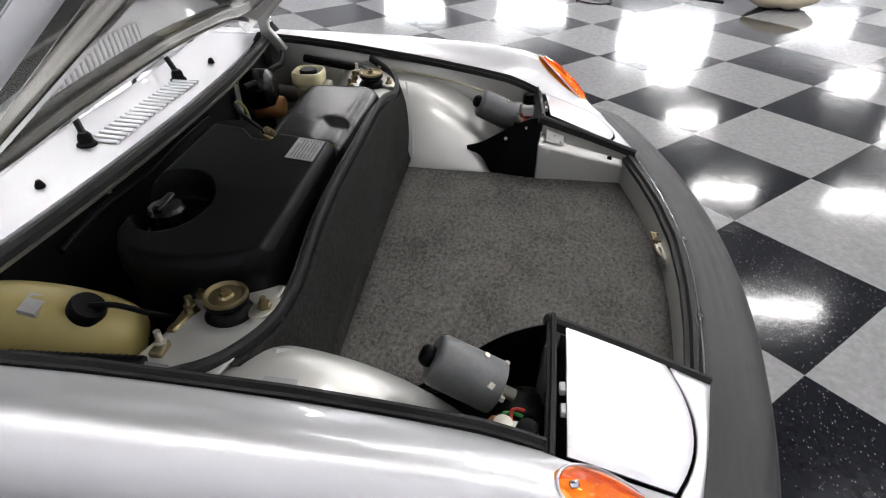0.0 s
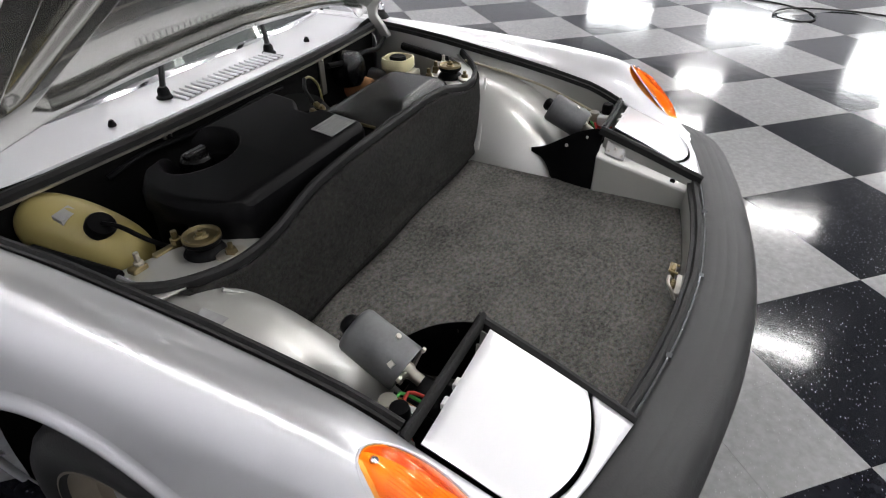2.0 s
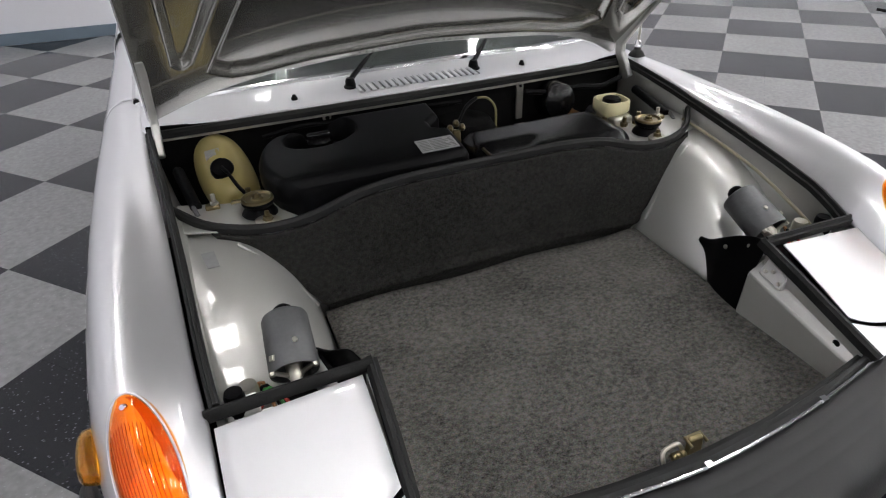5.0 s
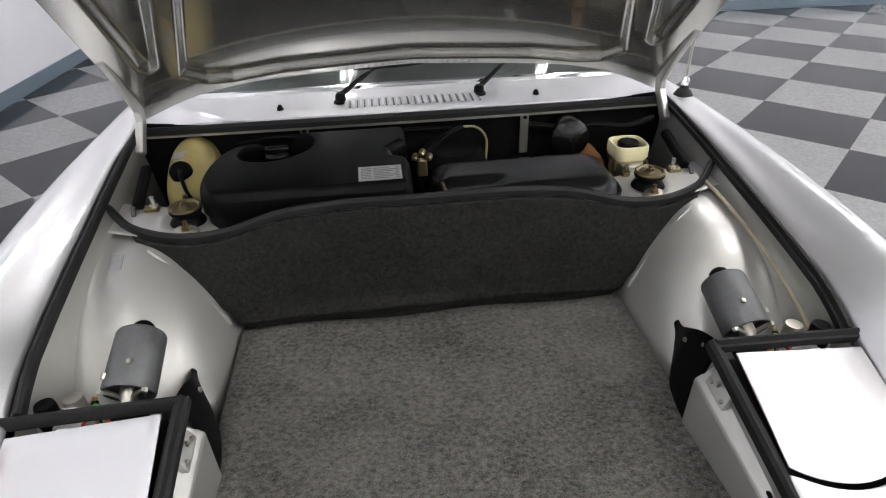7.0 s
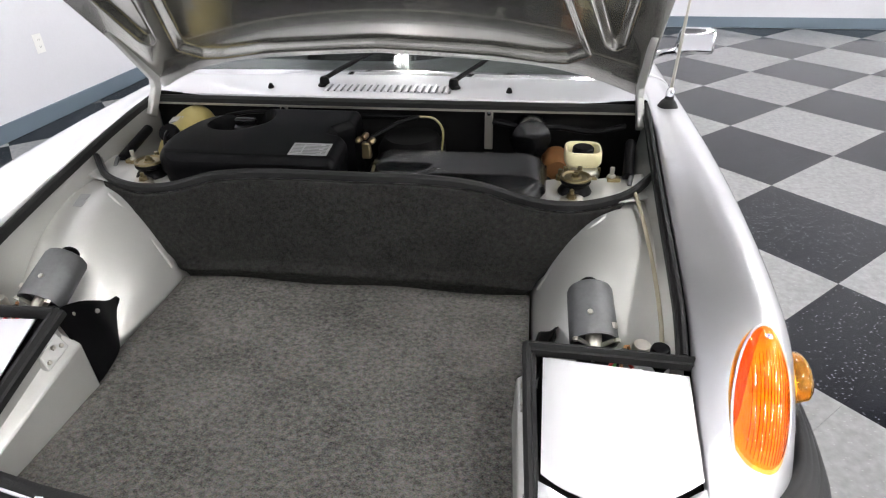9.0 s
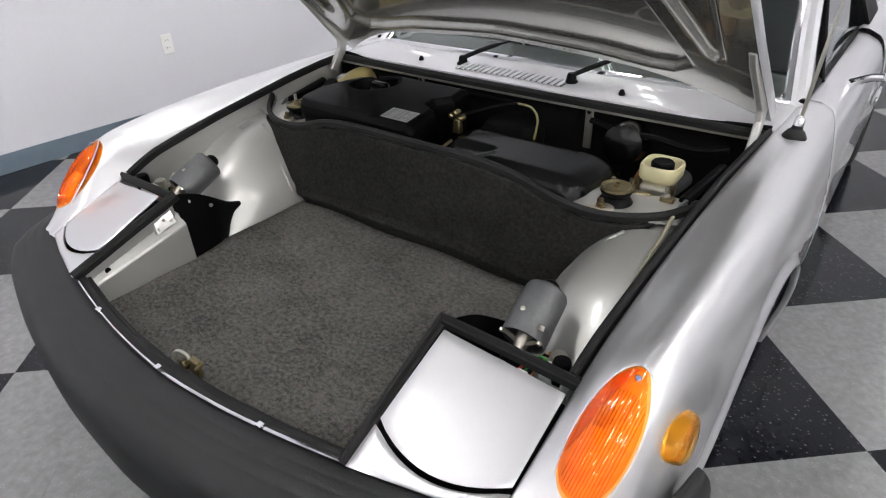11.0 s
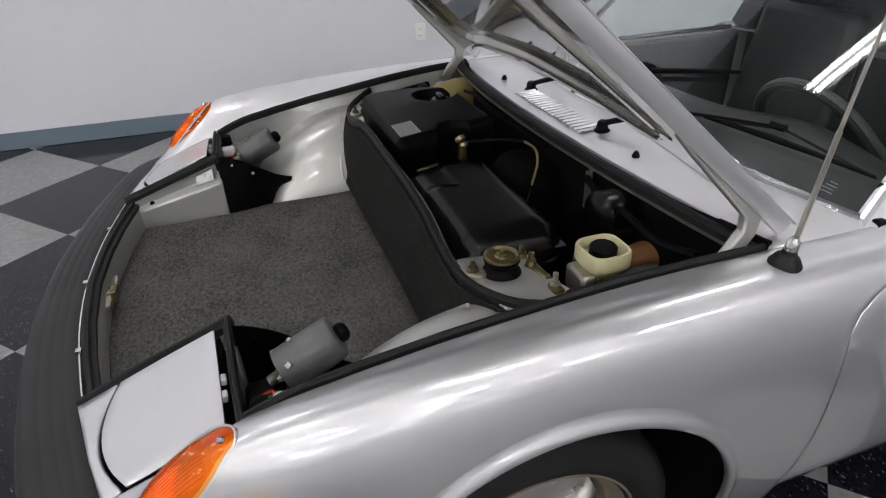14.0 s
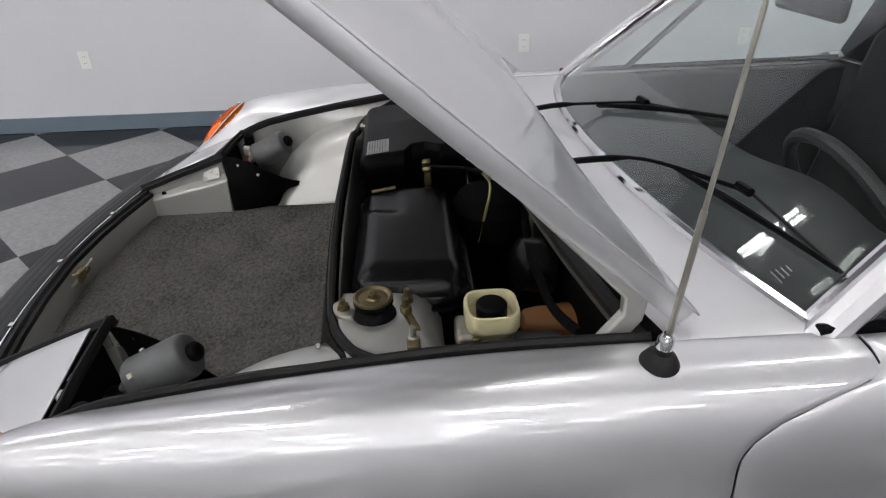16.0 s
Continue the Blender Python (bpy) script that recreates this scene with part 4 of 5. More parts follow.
# upright carpet takes the darker copy, which carries its shade
part("bulkhead_carpet", grid_bm(crow), CARPET_SHADE, carpet, "carpet covering the bulkhead, coloured dark for shade", thick=0.008)

# strut mounts
for s in (1, -1):
    c = Vector((0.50, 0.492, 0.70))
    sm = part("strut_mount", flip(lathe_bm([(0.046, -0.010), (0.045, 0.004), (0.038, 0.013), (0.030, 0.018), (0.030, 0.021), (0.038, 0.024), (0.041, 0.029), (0.040, 0.034), (0.0, 0.034)], 36, Matrix.Translation(c) @ Matrix.Diagonal((0.82, 0.82, 1, 1))), s), BLACK, car, "black rubber strut mount with zinc top plate")
    part("top_plate", flip(lathe_bm([(0, 0.039), (0.012, 0.039), (0.016, 0.036), (0.030, 0.036), (0.036, 0.040), (0.040, 0.039), (0.041, 0.035), (0.0, 0.033)], 36, Matrix.Translation(c) @ Matrix.Diagonal((0.82, 0.82, 1, 1))), s), BRASS, sm, "dished yellow zinc plate")
    part("nut", flip(lathe_bm([(0, 0.050), (0.006, 0.050), (0.006, 0.046), (0.011, 0.045), (0.011, 0.037)], 6, Matrix.Translation(c) @ Matrix.Diagonal((0.82, 0.82, 1, 1))), s), BRASS, sm)
    q = Vector((0.490, 0.440, 0.7075))
    cp = part("clamp_plate", flip(lathe_bm([(0, 0.0045), (0.021, 0.004), (0.024, 0.002), (0.024, -0.006)], 22, Matrix.Translation(q) @ Matrix.Rotation(0.5, 4, "Z") @ Matrix.Diagonal((1.15, 0.8, 1, 1))), s), STEEL, sm, "oval zinc clamp plate")
    part("bolt", flip(lathe_bm([(0, 0.022), (0.005, 0.022), (0.005, 0.013), (0.0095, 0.012), (0.010, 0.005), (0.013, 0.004)], 6, Matrix.Translation(q)), s), BRASS, cp, "yellow zinc bolt")
    q = Vector((0.520, 0.548, 0.700))
    cl = part("clip_bracket", flip(hexa_bm([(0.500, 0.534, 0.696), (0.556, 0.552, 0.692), (0.552, 0.570, 0.692), (0.496, 0.552, 0.696)], [(0.503, 0.537, 0.714), (0.553, 0.554, 0.708), (0.550, 0.567, 0.708), (0.499, 0.550, 0.714)]), s), BRASS, sm, "tan zinc clip bracket", bevel=0.003)
    for q in (Vector((0.512, 0.545, 0.712)), Vector((0.470, 0.548, 0.703))):
        part("stud", flip(lathe_bm([(0, 0.026), (0.0055, 0.026), (0.006, 0.012), (0.010, 0.011), (0.010, 0.0)], 8, Matrix.Translation(q)), s), BRASS, cl)

for s in (1, -1):
    part("bolt_hole", flip(lathe_bm([(0, 0.001), (0.006, 0.001), (0.006, 0)], 14, Matrix.Translation((0.395, 0.452, 0.6925))), s), DARK, car)
    part("earth_clip", flip(box_bm(0.575, 0.605, 0.545, 0.565, 0.700, 0.712), s), BRASS, car, bevel=0.003)
    part("stud", flip(lathe_bm([(0, 0.030), (0.005, 0.029), (0.005, 0.012), (0.009, 0.010), (0.009, 0.0)], 8, Matrix.Translation((0.585, 0.555, 0.706))), s), STEEL, car)
part("wiring_loom", tube_bm(spline([(0.30, 0.785, 0.755), (0.40, 0.775, 0.742), (0.47, 0.772, 0.748), (0.56, 0.78, 0.735), (0.64, 0.80, 0.745)], 30), 0.008, 8), BLACK, car)
part("wiring_loom", tube_bm(spline([(-0.44, 0.79, 0.75), (-0.34, 0.785, 0.765), (-0.20, 0.782, 0.758), (-0.02, 0.785, 0.762), (0.10, 0.79, 0.757)], 30), 0.006, 8), BLACK, car)
part("booster", lathe_bm([(0, 0.05), (0.03, 0.048), (0.05, 0.035), (0.055, 0.0), (0.055, -0.02)], 28, aim((0.40, 0.79, 0.715), (0.05, -1, 0.12))), GLOSSB, car)

# headlight motors
for s in (1, -1):
    a, b = Vector((0.515, 0.176, 0.656)), Vector((0.521, 0.084, 0.613))
    d = (b - a).normalized()
    L = (b - a).length
    mo = part("headlight_motor", flip(lathe_bm([(0, -0.006), (0.033, -0.006), (0.0375, -0.003), (0.040, 0.003), (0.041, L * 0.5), (0.0415, L - 0.004), (0.0405, L), (0.037, L), (0.035, L - 0.016), (0, L - 0.016)], 36, aim(a, d)), s), MOTOR, car, "grey cylindrical headlight motor")
    part("knob", flip(lathe_bm([(0, -0.026), (0.010, -0.025), (0.016, -0.020), (0.018, -0.013), (0.016, -0.006), (0.013, -0.004)], 20, aim(a, d)), s), BLACK, mo)
    part("brush_cap", flip(lathe_bm([(0, 0.004), (0.006, 0.004), (0.007, 0)], 4, aim(aim(a, d) @ Vector((0.030, 0.029, L * 0.80)), aim(a, d).to_3x3() @ Vector((0.7, 0.7, 0)))), s), STEEL, mo)
    for k in range(3):
        an_ = k * 2.09 + 0.5
        mm = aim(a, d)
        part("spoke", flip(tube_bm([mm @ Vector((0, 0, L + 0.008)), mm @ Vector((0.035 * math.cos(an_), 0.035 * math.sin(an_), L + 0.001))], 0.004, 6), s), STEEL, mo)
        part("ring_bolt", flip(lathe_bm([(0, 0.007), (0.005, 0.006), (0.0055, 0)], 6, mm @ Matrix.Translation((0.040 * math.cos(an_), 0.040 * math.sin(an_), L))), s), STEEL, mo)
    part("shaft", flip(lathe_bm([(0, 0.03), (0.010, 0.03), (0.010, 0.012), (0.014, 0.006), (0.014, -0.02)], 14, mm @ Matrix.Translation((0, 0, L))), s), STEEL, mo)
    part("bolt", flip(lathe_bm([(0, 0.004), (0.0045, 0.003), (0.005, 0)], 8, aim(mm @ Vector((-0.01, 0.041, L * 0.62)), mm.to_3x3() @ Vector((0, 1, 0)))), s), STEEL, mo)
    part("gearbox", flip(hexa_bm([(0.49, 0.01, 0.56), (0.56, 0.01, 0.56), (0.56, 0.085, 0.58), (0.49, 0.085, 0.58)], [(0.495, 0.015, 0.585), (0.555, 0.015, 0.585), (0.55, 0.07, 0.595), (0.50, 0.07, 0.595)]), s), BLACK, mo, bevel=0.008)
    # a bent sheet: up at the seal, running back to a torn point on the wheelhouse
    top_e = [(0.420, 0.004, 0.655), (0.424, 0.030, 0.652), (0.428, 0.075, 0.632), (0.434, 0.115, 0.604), (0.452, 0.165, 0.566), (0.468, 0.205, 0.545), (0.472, 0.213, 0.540)]
    low_e = [(0.398, 0.014, 0.478), (0.400, 0.035, 0.476), (0.406, 0.070, 0.474), (0.414, 0.105, 0.474), (0.436, 0.140, 0.480), (0.455, 0.165, 0.520), (0.470, 0.209, 0.533)]
    sheet = []
    for v in np.linspace(0, 1, 9):
        r_ = spline([tuple(a_ + (b_ - a_) * v for a_, b_ in zip(p_, q_)) for p_, q_ in zip(top_e, low_e)], 26)
        sheet.append([(float(p_[0]) - 0.007 * math.sin(math.pi * v) - 0.003 * math.sin(31 * p_[1]) * v, float(p_[1]), float(p_[2]) + 0.002 * math.sin(90 * p_[1]) * v) for p_ in r_])
    mb = part("motor_bracket", flip(grid_bm(sheet), s), BLACK, car, "black bent sheet beside the motor", thick=0.003)
    for y_, z_ in ((0.045, 0.640), (0.100, 0.606)):
        part("bolt", flip(lathe_bm([(0, 0.004), (0.0042, 0.003), (0.005, 0)], 8, aim((0.4195, y_, z_ - 0.014), (-1, 0, 0.25))), s), STEEL, mb)
    part("wire_block", flip(box_bm(0.585, 0.635, 0.022, 0.062, 0.590, 0.622), s), WHITEP, car, "white connector block", bevel=0.006)
    for q in ((0.618, 0.040, 0.622), (0.597, 0.072, 0.60)):
        part("relay", flip(lathe_bm([(0, 0.03), (0.014, 0.028), (0.016, 0.02), (0.016, 0.0), (0.02, 0), (0.02, -0.01)], 14, Matrix.Translation(q)), s), BLACK if q[0] > 0.61 else STEEL, car)
    for k, (mt, w) in enumerate(((RED, 0.0), (GREEN, 0.012), (BLACK, 0.02), (ORANGEP, 0.03))):
        part("wire", flip(tube_bm(spline([(0.53 + w, 0.03, 0.575), (0.56 + w * 0.5, 0.06 + w, 0.61), (0.59, 0.05 + w, 0.585), (0.62, 0.02, 0.58)], 14), 0.003, 6), s), mt, car)

# black cover over the tank, with a round well and filler cap
CY0, CY1 = 0.447, 0.708
WELL, WELL_R = (-0.324, 0.648), (0.080, 0.060)


def cov_z(y):
    return 0.776 + (y - 0.461) * 0.12


def corner(d, r):
    """How far an edge draws in at distance d from a corner of radius r."""
    return r - math.sqrt(max(0.0, r * r - (r - d) ** 2)) if d < r else 0.0


def cov_left(y):
    return -0.446 - 0.030 * math.sin(math.pi * (y - CY0) / (CY1 - CY0)) + corner(y - CY0, 0.035) + corner(CY1 - y, 0.055)


def cov_right(y):
    notch = 0.036 * max(0.0, min(1.0, (y - 0.556) / 0.016)) * max(0.0, min(1.0, (0.640 - y) / 0.034))
    return -0.030 - corner(y - CY0, 0.022) - corner(CY1 - y, 0.008) - notch


def cov_pt(u, v):
    y = CY0 + (CY1 - CY0) * v
    x0, x1 = cov_left(y), cov_right(y)
    x = x0 + (x1 - x0) * u
    e = min(x - x0, x1 - x, y - CY0, CY1 - y)
    z = cov_z(y) - 0.016 * max(0.0, 1 - e / 0.016) ** 2
    q = math.hypot((x - WELL[0]) / WELL_R[0], (y - WELL[1]) / WELL_R[1])
    k = max(0.0, min(1.0, (1.10 - q) / 0.15))
    z -= 0.055 * k * k * (3 - 2 * k)
    z -= 0.034 * max(0.0, (-0.27 - x) / 0.185) * max(0.0, v - 0.1)
    return (x, y, z)


crows = [[cov_pt(u, v) for u in np.linspace(0, 1, 150)] for v in np.linspace(0, 1, 110)]
rim_loop = crows[0] + [r_[-1] for r_ in crows[1:]] + crows[-1][-2::-1] + [r_[0] for r_ in crows[-2:0:-1]]
cover = part("tank_cover", grid_bm(crows), BLACK, car, "black moulded plastic tank cover with a round well", angle=60)
mid = Vector((-0.24, 0.575, 0))
part("skirt", grid_bm([[(p[0], p[1], p[2] + 0.0005) for p in rim_loop]] + [[(mid.x + (p[0] - mid.x) * k, mid.y + (p[1] - mid.y) * k, p[2] - dz) for p in rim_loop] for k, dz in ((1.010, 0.006), (1.012, 0.034), (0.985, 0.040), (0.98, 0.18))], True), BLACK, cover, angle=60)
zc = cov_z(0.672) - 0.050
cap_ = part("filler_cap", lathe_bm([(0, 0.024), (0.028, 0.023), (0.033, 0.017), (0.034, -0.012)], 10, Matrix.Translation((-0.324, 0.668, zc))), GLOSSB, cover, "glossy black filler cap")
part("cap_grip", box_bm(-0.352, -0.296, 0.658, 0.676, zc + 0.020, zc + 0.036), GLOSSB, cap_, bevel=0.005)


def cov_slab(x0, x1, y0, y1, up, thick):
    """A thin piece lying on the cover's sloping top."""
    return hexa_bm([(x0, y0, cov_z(y0) + up), (x1, y0, cov_z(y0) + up), (x1, y1, cov_z(y1) + up), (x0, y1, cov_z(y1) + up)],
                   [(x0, y0, cov_z(y0) + up + thick), (x1, y0, cov_z(y0) + up + thick), (x1, y1, cov_z(y1) + up + thick), (x0, y1, cov_z(y1) + up + thick)])


lab = part("label", cov_slab(-0.139, -0.049, 0.464, 0.518, 0.0006, 0.0012), LABEL, cover, "silver printed label", smooth=False)
for k in range(7):
    y = 0.469 + k * 0.0065
    for x0, x1 in ((-0.134, -0.112), (-0.108, -0.074 + 0.008 * (k % 3)), (-0.062, -0.054)):
        part("print_bar", cov_slab(x0, x1, y, y + 0.0024, 0.0019, 0.0006), INK, lab, smooth=False)
# fuel tank beside it
def tank_pt(u, v):
    x, y = 0.012 + 0.430 * u, 0.445 + 0.217 * v
    r = 0.062
    cxr = max(0.0, r - min(x - 0.012, 0.442 - x))
    cyr = max(0.0, 0.05 - min(y - 0.445, 0.662 - y)) * 1.24
    d = min(r, math.hypot(cxr, cyr))
    z = 0.735 - r * 0.75 + math.sqrt(max(0, r * r - d * d)) * 0.75
    # the low step at the front corner
    k1 = 1 / (1 + math.exp(-(0.165 + 0.35 * (y - 0.50) - x) / 0.007))
    k2_ = 1 / (1 + math.exp(-(0.530 - y) / 0.007))
    return (x, y, z - 0.011 * k1 * k2_)


trows = [[tank_pt(u, v) for u in np.linspace(0, 1, 60)] for v in np.linspace(0, 1, 44)]
tank = part("fuel_tank", grid_bm([[(p[0], p[1], 0.55) for p in trows[0]]] + trows + [[(p[0], p[1], 0.55) for p in trows[-1]]]), GLOSSB, car, "black painted steel fuel tank", angle=60)
part("tank_side", box_bm(0.015, 0.439, 0.45, 0.657, 0.50, 0.70), GLOSSB, tank, bevel=0.03)
part("flange", tube_bm([(0.03, 0.668, 0.668), (0.39, 0.668, 0.668), (0.430, 0.655, 0.668), (0.450, 0.62, 0.668), (0.452, 0.50, 0.668), (0.440, 0.46, 0.668)], 0.008, 8, flat=0.35), GLOSSB, tank)
part("tank_strap", tube_bm([(0.045, 0.475, 0.722), (0.040, 0.530, 0.728)], 0.004, 6), BRASS, tank, "short tan rod")
part("fuel_valve", hexa_bm([(-0.008, 0.598, 0.715), (0.016, 0.598, 0.715), (0.016, 0.618, 0.715), (-0.008, 0.618, 0.715)], [(-0.006, 0.600, 0.756), (0.014, 0.600, 0.756), (0.014, 0.616, 0.756), (-0.006, 0.616, 0.756)]), BRASS, car, "yellow zinc fittings", bevel=0.004)
for x, z in ((-0.012, 0.762), (0.004, 0.772), (0.020, 0.760)):
    part("fitting", lathe_bm([(0, 0.010), (0.005, 0.010), (0.008, 0.006), (0.008, -0.006), (0.005, -0.010), (0, -0.010)], 6, aim((x, 0.606, z), (0.4, 1, 0.2))), BRASS, car, "yellow zinc union nut")
part("fuel_line", tube_bm(spline([(0.004, 0.606, 0.762), (0.030, 0.640, 0.768), (0.070, 0.690, 0.778), (0.115, 0.725, 0.783)], 16), 0.005, 8), BLACK, car, "black fuel line")
part("hose", tube_bm(spline([(0.115, 0.725, 0.783), (0.150, 0.735, 0.776), (0.172, 0.732, 0.755), (0.176, 0.725, 0.725), (0.165, 0.71, 0.64)], 24), 0.003, 8), node_mat("clear_yellow_hose", (0.22, 0.19, 0.075), 0.35, var=0.1), car, "yellowed fuel hose")
# blower housing coloured near-black for the shade it stands in
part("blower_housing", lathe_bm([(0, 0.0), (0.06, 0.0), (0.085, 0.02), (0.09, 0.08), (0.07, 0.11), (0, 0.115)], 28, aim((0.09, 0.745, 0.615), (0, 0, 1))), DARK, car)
for x, z0 in ((0.289, 0.672), (-0.273, 0.765)):
    br = part("stay_bracket", box_bm(x - 0.011, x + 0.011, 0.796, 0.802, z0, 0.785), STEEL, car, "zinc stay bracket", bevel=0.002)
    part("bolt", lathe_bm([(0, 0.005), (0.006, 0.004), (0.007, 0)], 6, aim((x, 0.796, 0.772), (0, -1, 0))), CHROME, br)
# brake fluid reservoir
def squircle(cx_, cy_, levels, n=32):
    """Rounded-square rings: half width and height pairs."""
    rows = []
    for w, z in levels:
        rows.append([(cx_ + w * math.copysign(abs(math.cos(t_)) ** 0.55, math.cos(t_)), cy_ + w * math.copysign(abs(math.sin(t_)) ** 0.55, math.sin(t_)), z) for t_ in np.linspace(0, 2 * math.pi, n, endpoint=False)])
    return grid_bm(rows, True)


rv = part("brake_reservoir", squircle(0.529, 0.686, [(0.030, 0.640), (0.033, 0.645), (0.034, 0.684), (0.043, 0.696), (0.045, 0.700), (0.045, 0.724), (0.043, 0.729), (0.039, 0.729), (0.037, 0.724), (0.036, 0.706), (0.024, 0.704)]), CREAM, car, "cream plastic brake fluid reservoir with black cap", angle=50)
part("cap", lathe_bm([(0, 0.016), (0.022, 0.016), (0.026, 0.012), (0.026, -0.012)], 28, Matrix.Translation((0.529, 0.686, 0.716))), BLACK, rv, "black screw cap")
part("clip", box_bm(0.484, 0.494, 0.650, 0.662, 0.668, 0.690), BRASS, rv, bevel=0.002)
part("clip", box_bm(0.562, 0.572, 0.650, 0.662, 0.668, 0.690), BRASS, rv, bevel=0.002)
part("body_block", box_bm(0.500, 0.566, 0.625, 0.665, 0.640, 0.692), STEEL, rv, "zinc cylinder block", bevel=0.008)
part("clamp", squircle(0.529, 0.686, [(0.036, 0.650), (0.0365, 0.651), (0.0365, 0.680), (0.036, 0.681)]), STEEL, rv)
part("master_cylinder", tube_bm([(0.53, 0.66, 0.645), (0.55, 0.80, 0.65)], 0.024, 16), MOTOR, car, "dark master cylinder")
part("pedal_boot", lathe_bm([(0, 0.0), (0.026, 0.0), (0.031, 0.006), (0.034, 0.03), (0.033, 0.05), (0.036, 0.075), (0.036, 0.09)], 28, aim((0.474, 0.752, 0.635), (-0.05, 1, 0.0))), ORANGEP, car, "orange-brown rubber boot")
# washer tank
wt = part("washer_tank", lathe_bm([(0.068 * math.sin(k * math.pi / 24) ** 0.42, -0.128 * math.cos(k * math.pi / 24)) for k in range(25)], 40, aim((-0.545, 0.752, 0.684), (-0.12, 1.0, 0.22)) @ Matrix.Diagonal((0.95, 1.0, 1, 1))), YELLOW, car, "yellowed plastic washer tank")
part("cap", lathe_bm([(0, 0.014), (0.023, 0.013), (0.026, 0.008), (0.026, -0.006)], 28, aim((-0.552, 0.680, 0.733), (0.05, -0.62, 0.78))), BLACK, wt, "black tank cap")
part("label", hexa_bm([(-0.582, 0.735, 0.736), (-0.548, 0.735, 0.740), (-0.548, 0.760, 0.746), (-0.582, 0.760, 0.742)], [(-0.582, 0.735, 0.7455), (-0.548, 0.735, 0.7495), (-0.548, 0.760, 0.7552), (-0.582, 0.760, 0.7512)]), LABEL, wt, "faded paper label")
part("tube", tube_bm(spline([(-0.552, 0.672, 0.742), (-0.542, 0.640, 0.738), (-0.525, 0.605, 0.712), (-0.50, 0.585, 0.685)], 16), 0.0045, 8), BLACK, wt)
# lid dampers
for s in (1, -1):
    a, b = Vector((0.622, 0.560, 0.708)), Vector((0.648, 0.735, 0.725))
    pts = [a.lerp(b, k / 36) for k in range(37)]
    dp = part("lid_spring", flip(tube_bm(pts, [0.0115 + 0.0014 * (k % 2) for k in range(37)], 12), s), BLACK, car, "black ribbed lid spring")
    part("spring_clip", flip(tube_bm([a + Vector((0.006, -0.005, 0.006)), a + Vector((0.0, -0.03, -0.004)), a + Vector((-0.006, -0.03, -0.022))], 0.005, 8), s), MOTOR, dp)
# latch on the front panel
lt = part("latch", box_bm(-0.020, 0.050, -0.276, -0.262, 0.508, 0.520), STEEL, car, "zinc boot latch", bevel=0.002)
part("catch", hexa_bm([(0.012, -0.258, 0.520), (0.042, -0.258, 0.520), (0.042, -0.248, 0.520), (0.012, -0.248, 0.520)], [(0.014, -0.256, 0.552), (0.040, -0.256, 0.552), (0.040, -0.246, 0.554), (0.014, -0.246, 0.554)]), BRASS, lt, "yellow zinc catch plate", bevel=0.003)
part("lever", tube_bm([(0.012, -0.262, 0.546), (0.012, -0.245, 0.549), (0.042, -0.245, 0.549), (0.042, -0.262, 0.546)], 0.003, 8), BRASS, lt)
part("latch_loop", tube_bm(spline([(-0.038, -0.268, 0.516), (-0.038, -0.256, 0.540), (-0.030, -0.249, 0.546), (-0.004, -0.247, 0.546), (0.004, -0.252, 0.536)], 18), 0.0035, 8), STEEL, lt, "bent zinc rod")
part("spring", lathe_bm([(0.006, -0.012), (0.0075, -0.008), (0.006, -0.004), (0.0075, 0.0), (0.006, 0.004), (0.0075, 0.008), (0.006, 0.012)], 12, aim((-0.006, -0.256, 0.530), (1, 0, 0))), BRASS, lt)

# plate with bolts on each well side, sticker, brake pipe, screen etching
for s in (1, -1):
    pl = part("mount_plate", flip(hexa_bm([(0.400, -0.062, 0.585), (0.416, -0.062, 0.585), (0.416, -0.008, 0.598), (0.398, -0.008, 0.598)], [(0.412, -0.058, 0.612), (0.416, -0.058, 0.612), (0.416, -0.010, 0.630), (0.412, -0.010, 0.630)]), s), SILVER_IN, car, bevel=0.002)
    for y, z in ((-0.052, 0.596), (-0.018, 0.606), (-0.034, 0.614)):
        part("bolt", flip(lathe_bm([(0, 0.005), (0.004, 0.004), (0.0048, 0)], 6, aim((0.4045, y, z), (-1, 0, 0.4))), s), STEEL, pl)
    part("drain_hole", flip(lathe_bm([(0, 0.001), (0.007, 0.001), (0.007, 0)], 14, aim((0.410, -0.19, 0.552), (-1, 0, 0))), s), DARK, car)
    part("sealer_bead", flip(tube_bm(spline([(0.560, 0.402, 0.692), (0.505, 0.385, 0.640), (0.462, 0.372, 0.580), (0.43, 0.368, 0.52)], 20), 0.004, 6), s), SILVER_IN, car)
st_ = [(-0.630, 0.40), (-0.605, 0.40), (-0.600, 0.355), (-0.622, 0.355)]
part("faded_sticker", hexa_bm([(x, y, barrel(-x, y) + 0.0008) for x, y in st_], [(x, y, barrel(-x, y) + 0.0018) for x, y in st_]), LABEL, car, "faded grey sticker", smooth=False)
part("brake_pipe", tube_bm(spline([(0.625, 0.50, 0.714), (0.632, 0.40, 0.698), (0.636, 0.25, 0.668), (0.636, 0.12, 0.625), (0.625, 0.04, 0.60)], 24), 0.0042, 8), node_mat("tan_pipe", (0.34, 0.31, 0.22), 0.4, var=0.1), car, "tan pipe along the wheelhouse")
for k in range(4):
    p_ = screen_pt(0.90, 0.05 + 0.012 * k)
    part("etched_bar", box_bm(p_.x - 0.016 + 0.004 * k, p_.x + 0.014 - 0.003 * (k % 2), p_.y - 0.0065, p_.y - 0.0055, p_.z + 0.001, p_.z + 0.0025), LABEL, screen, smooth=False)

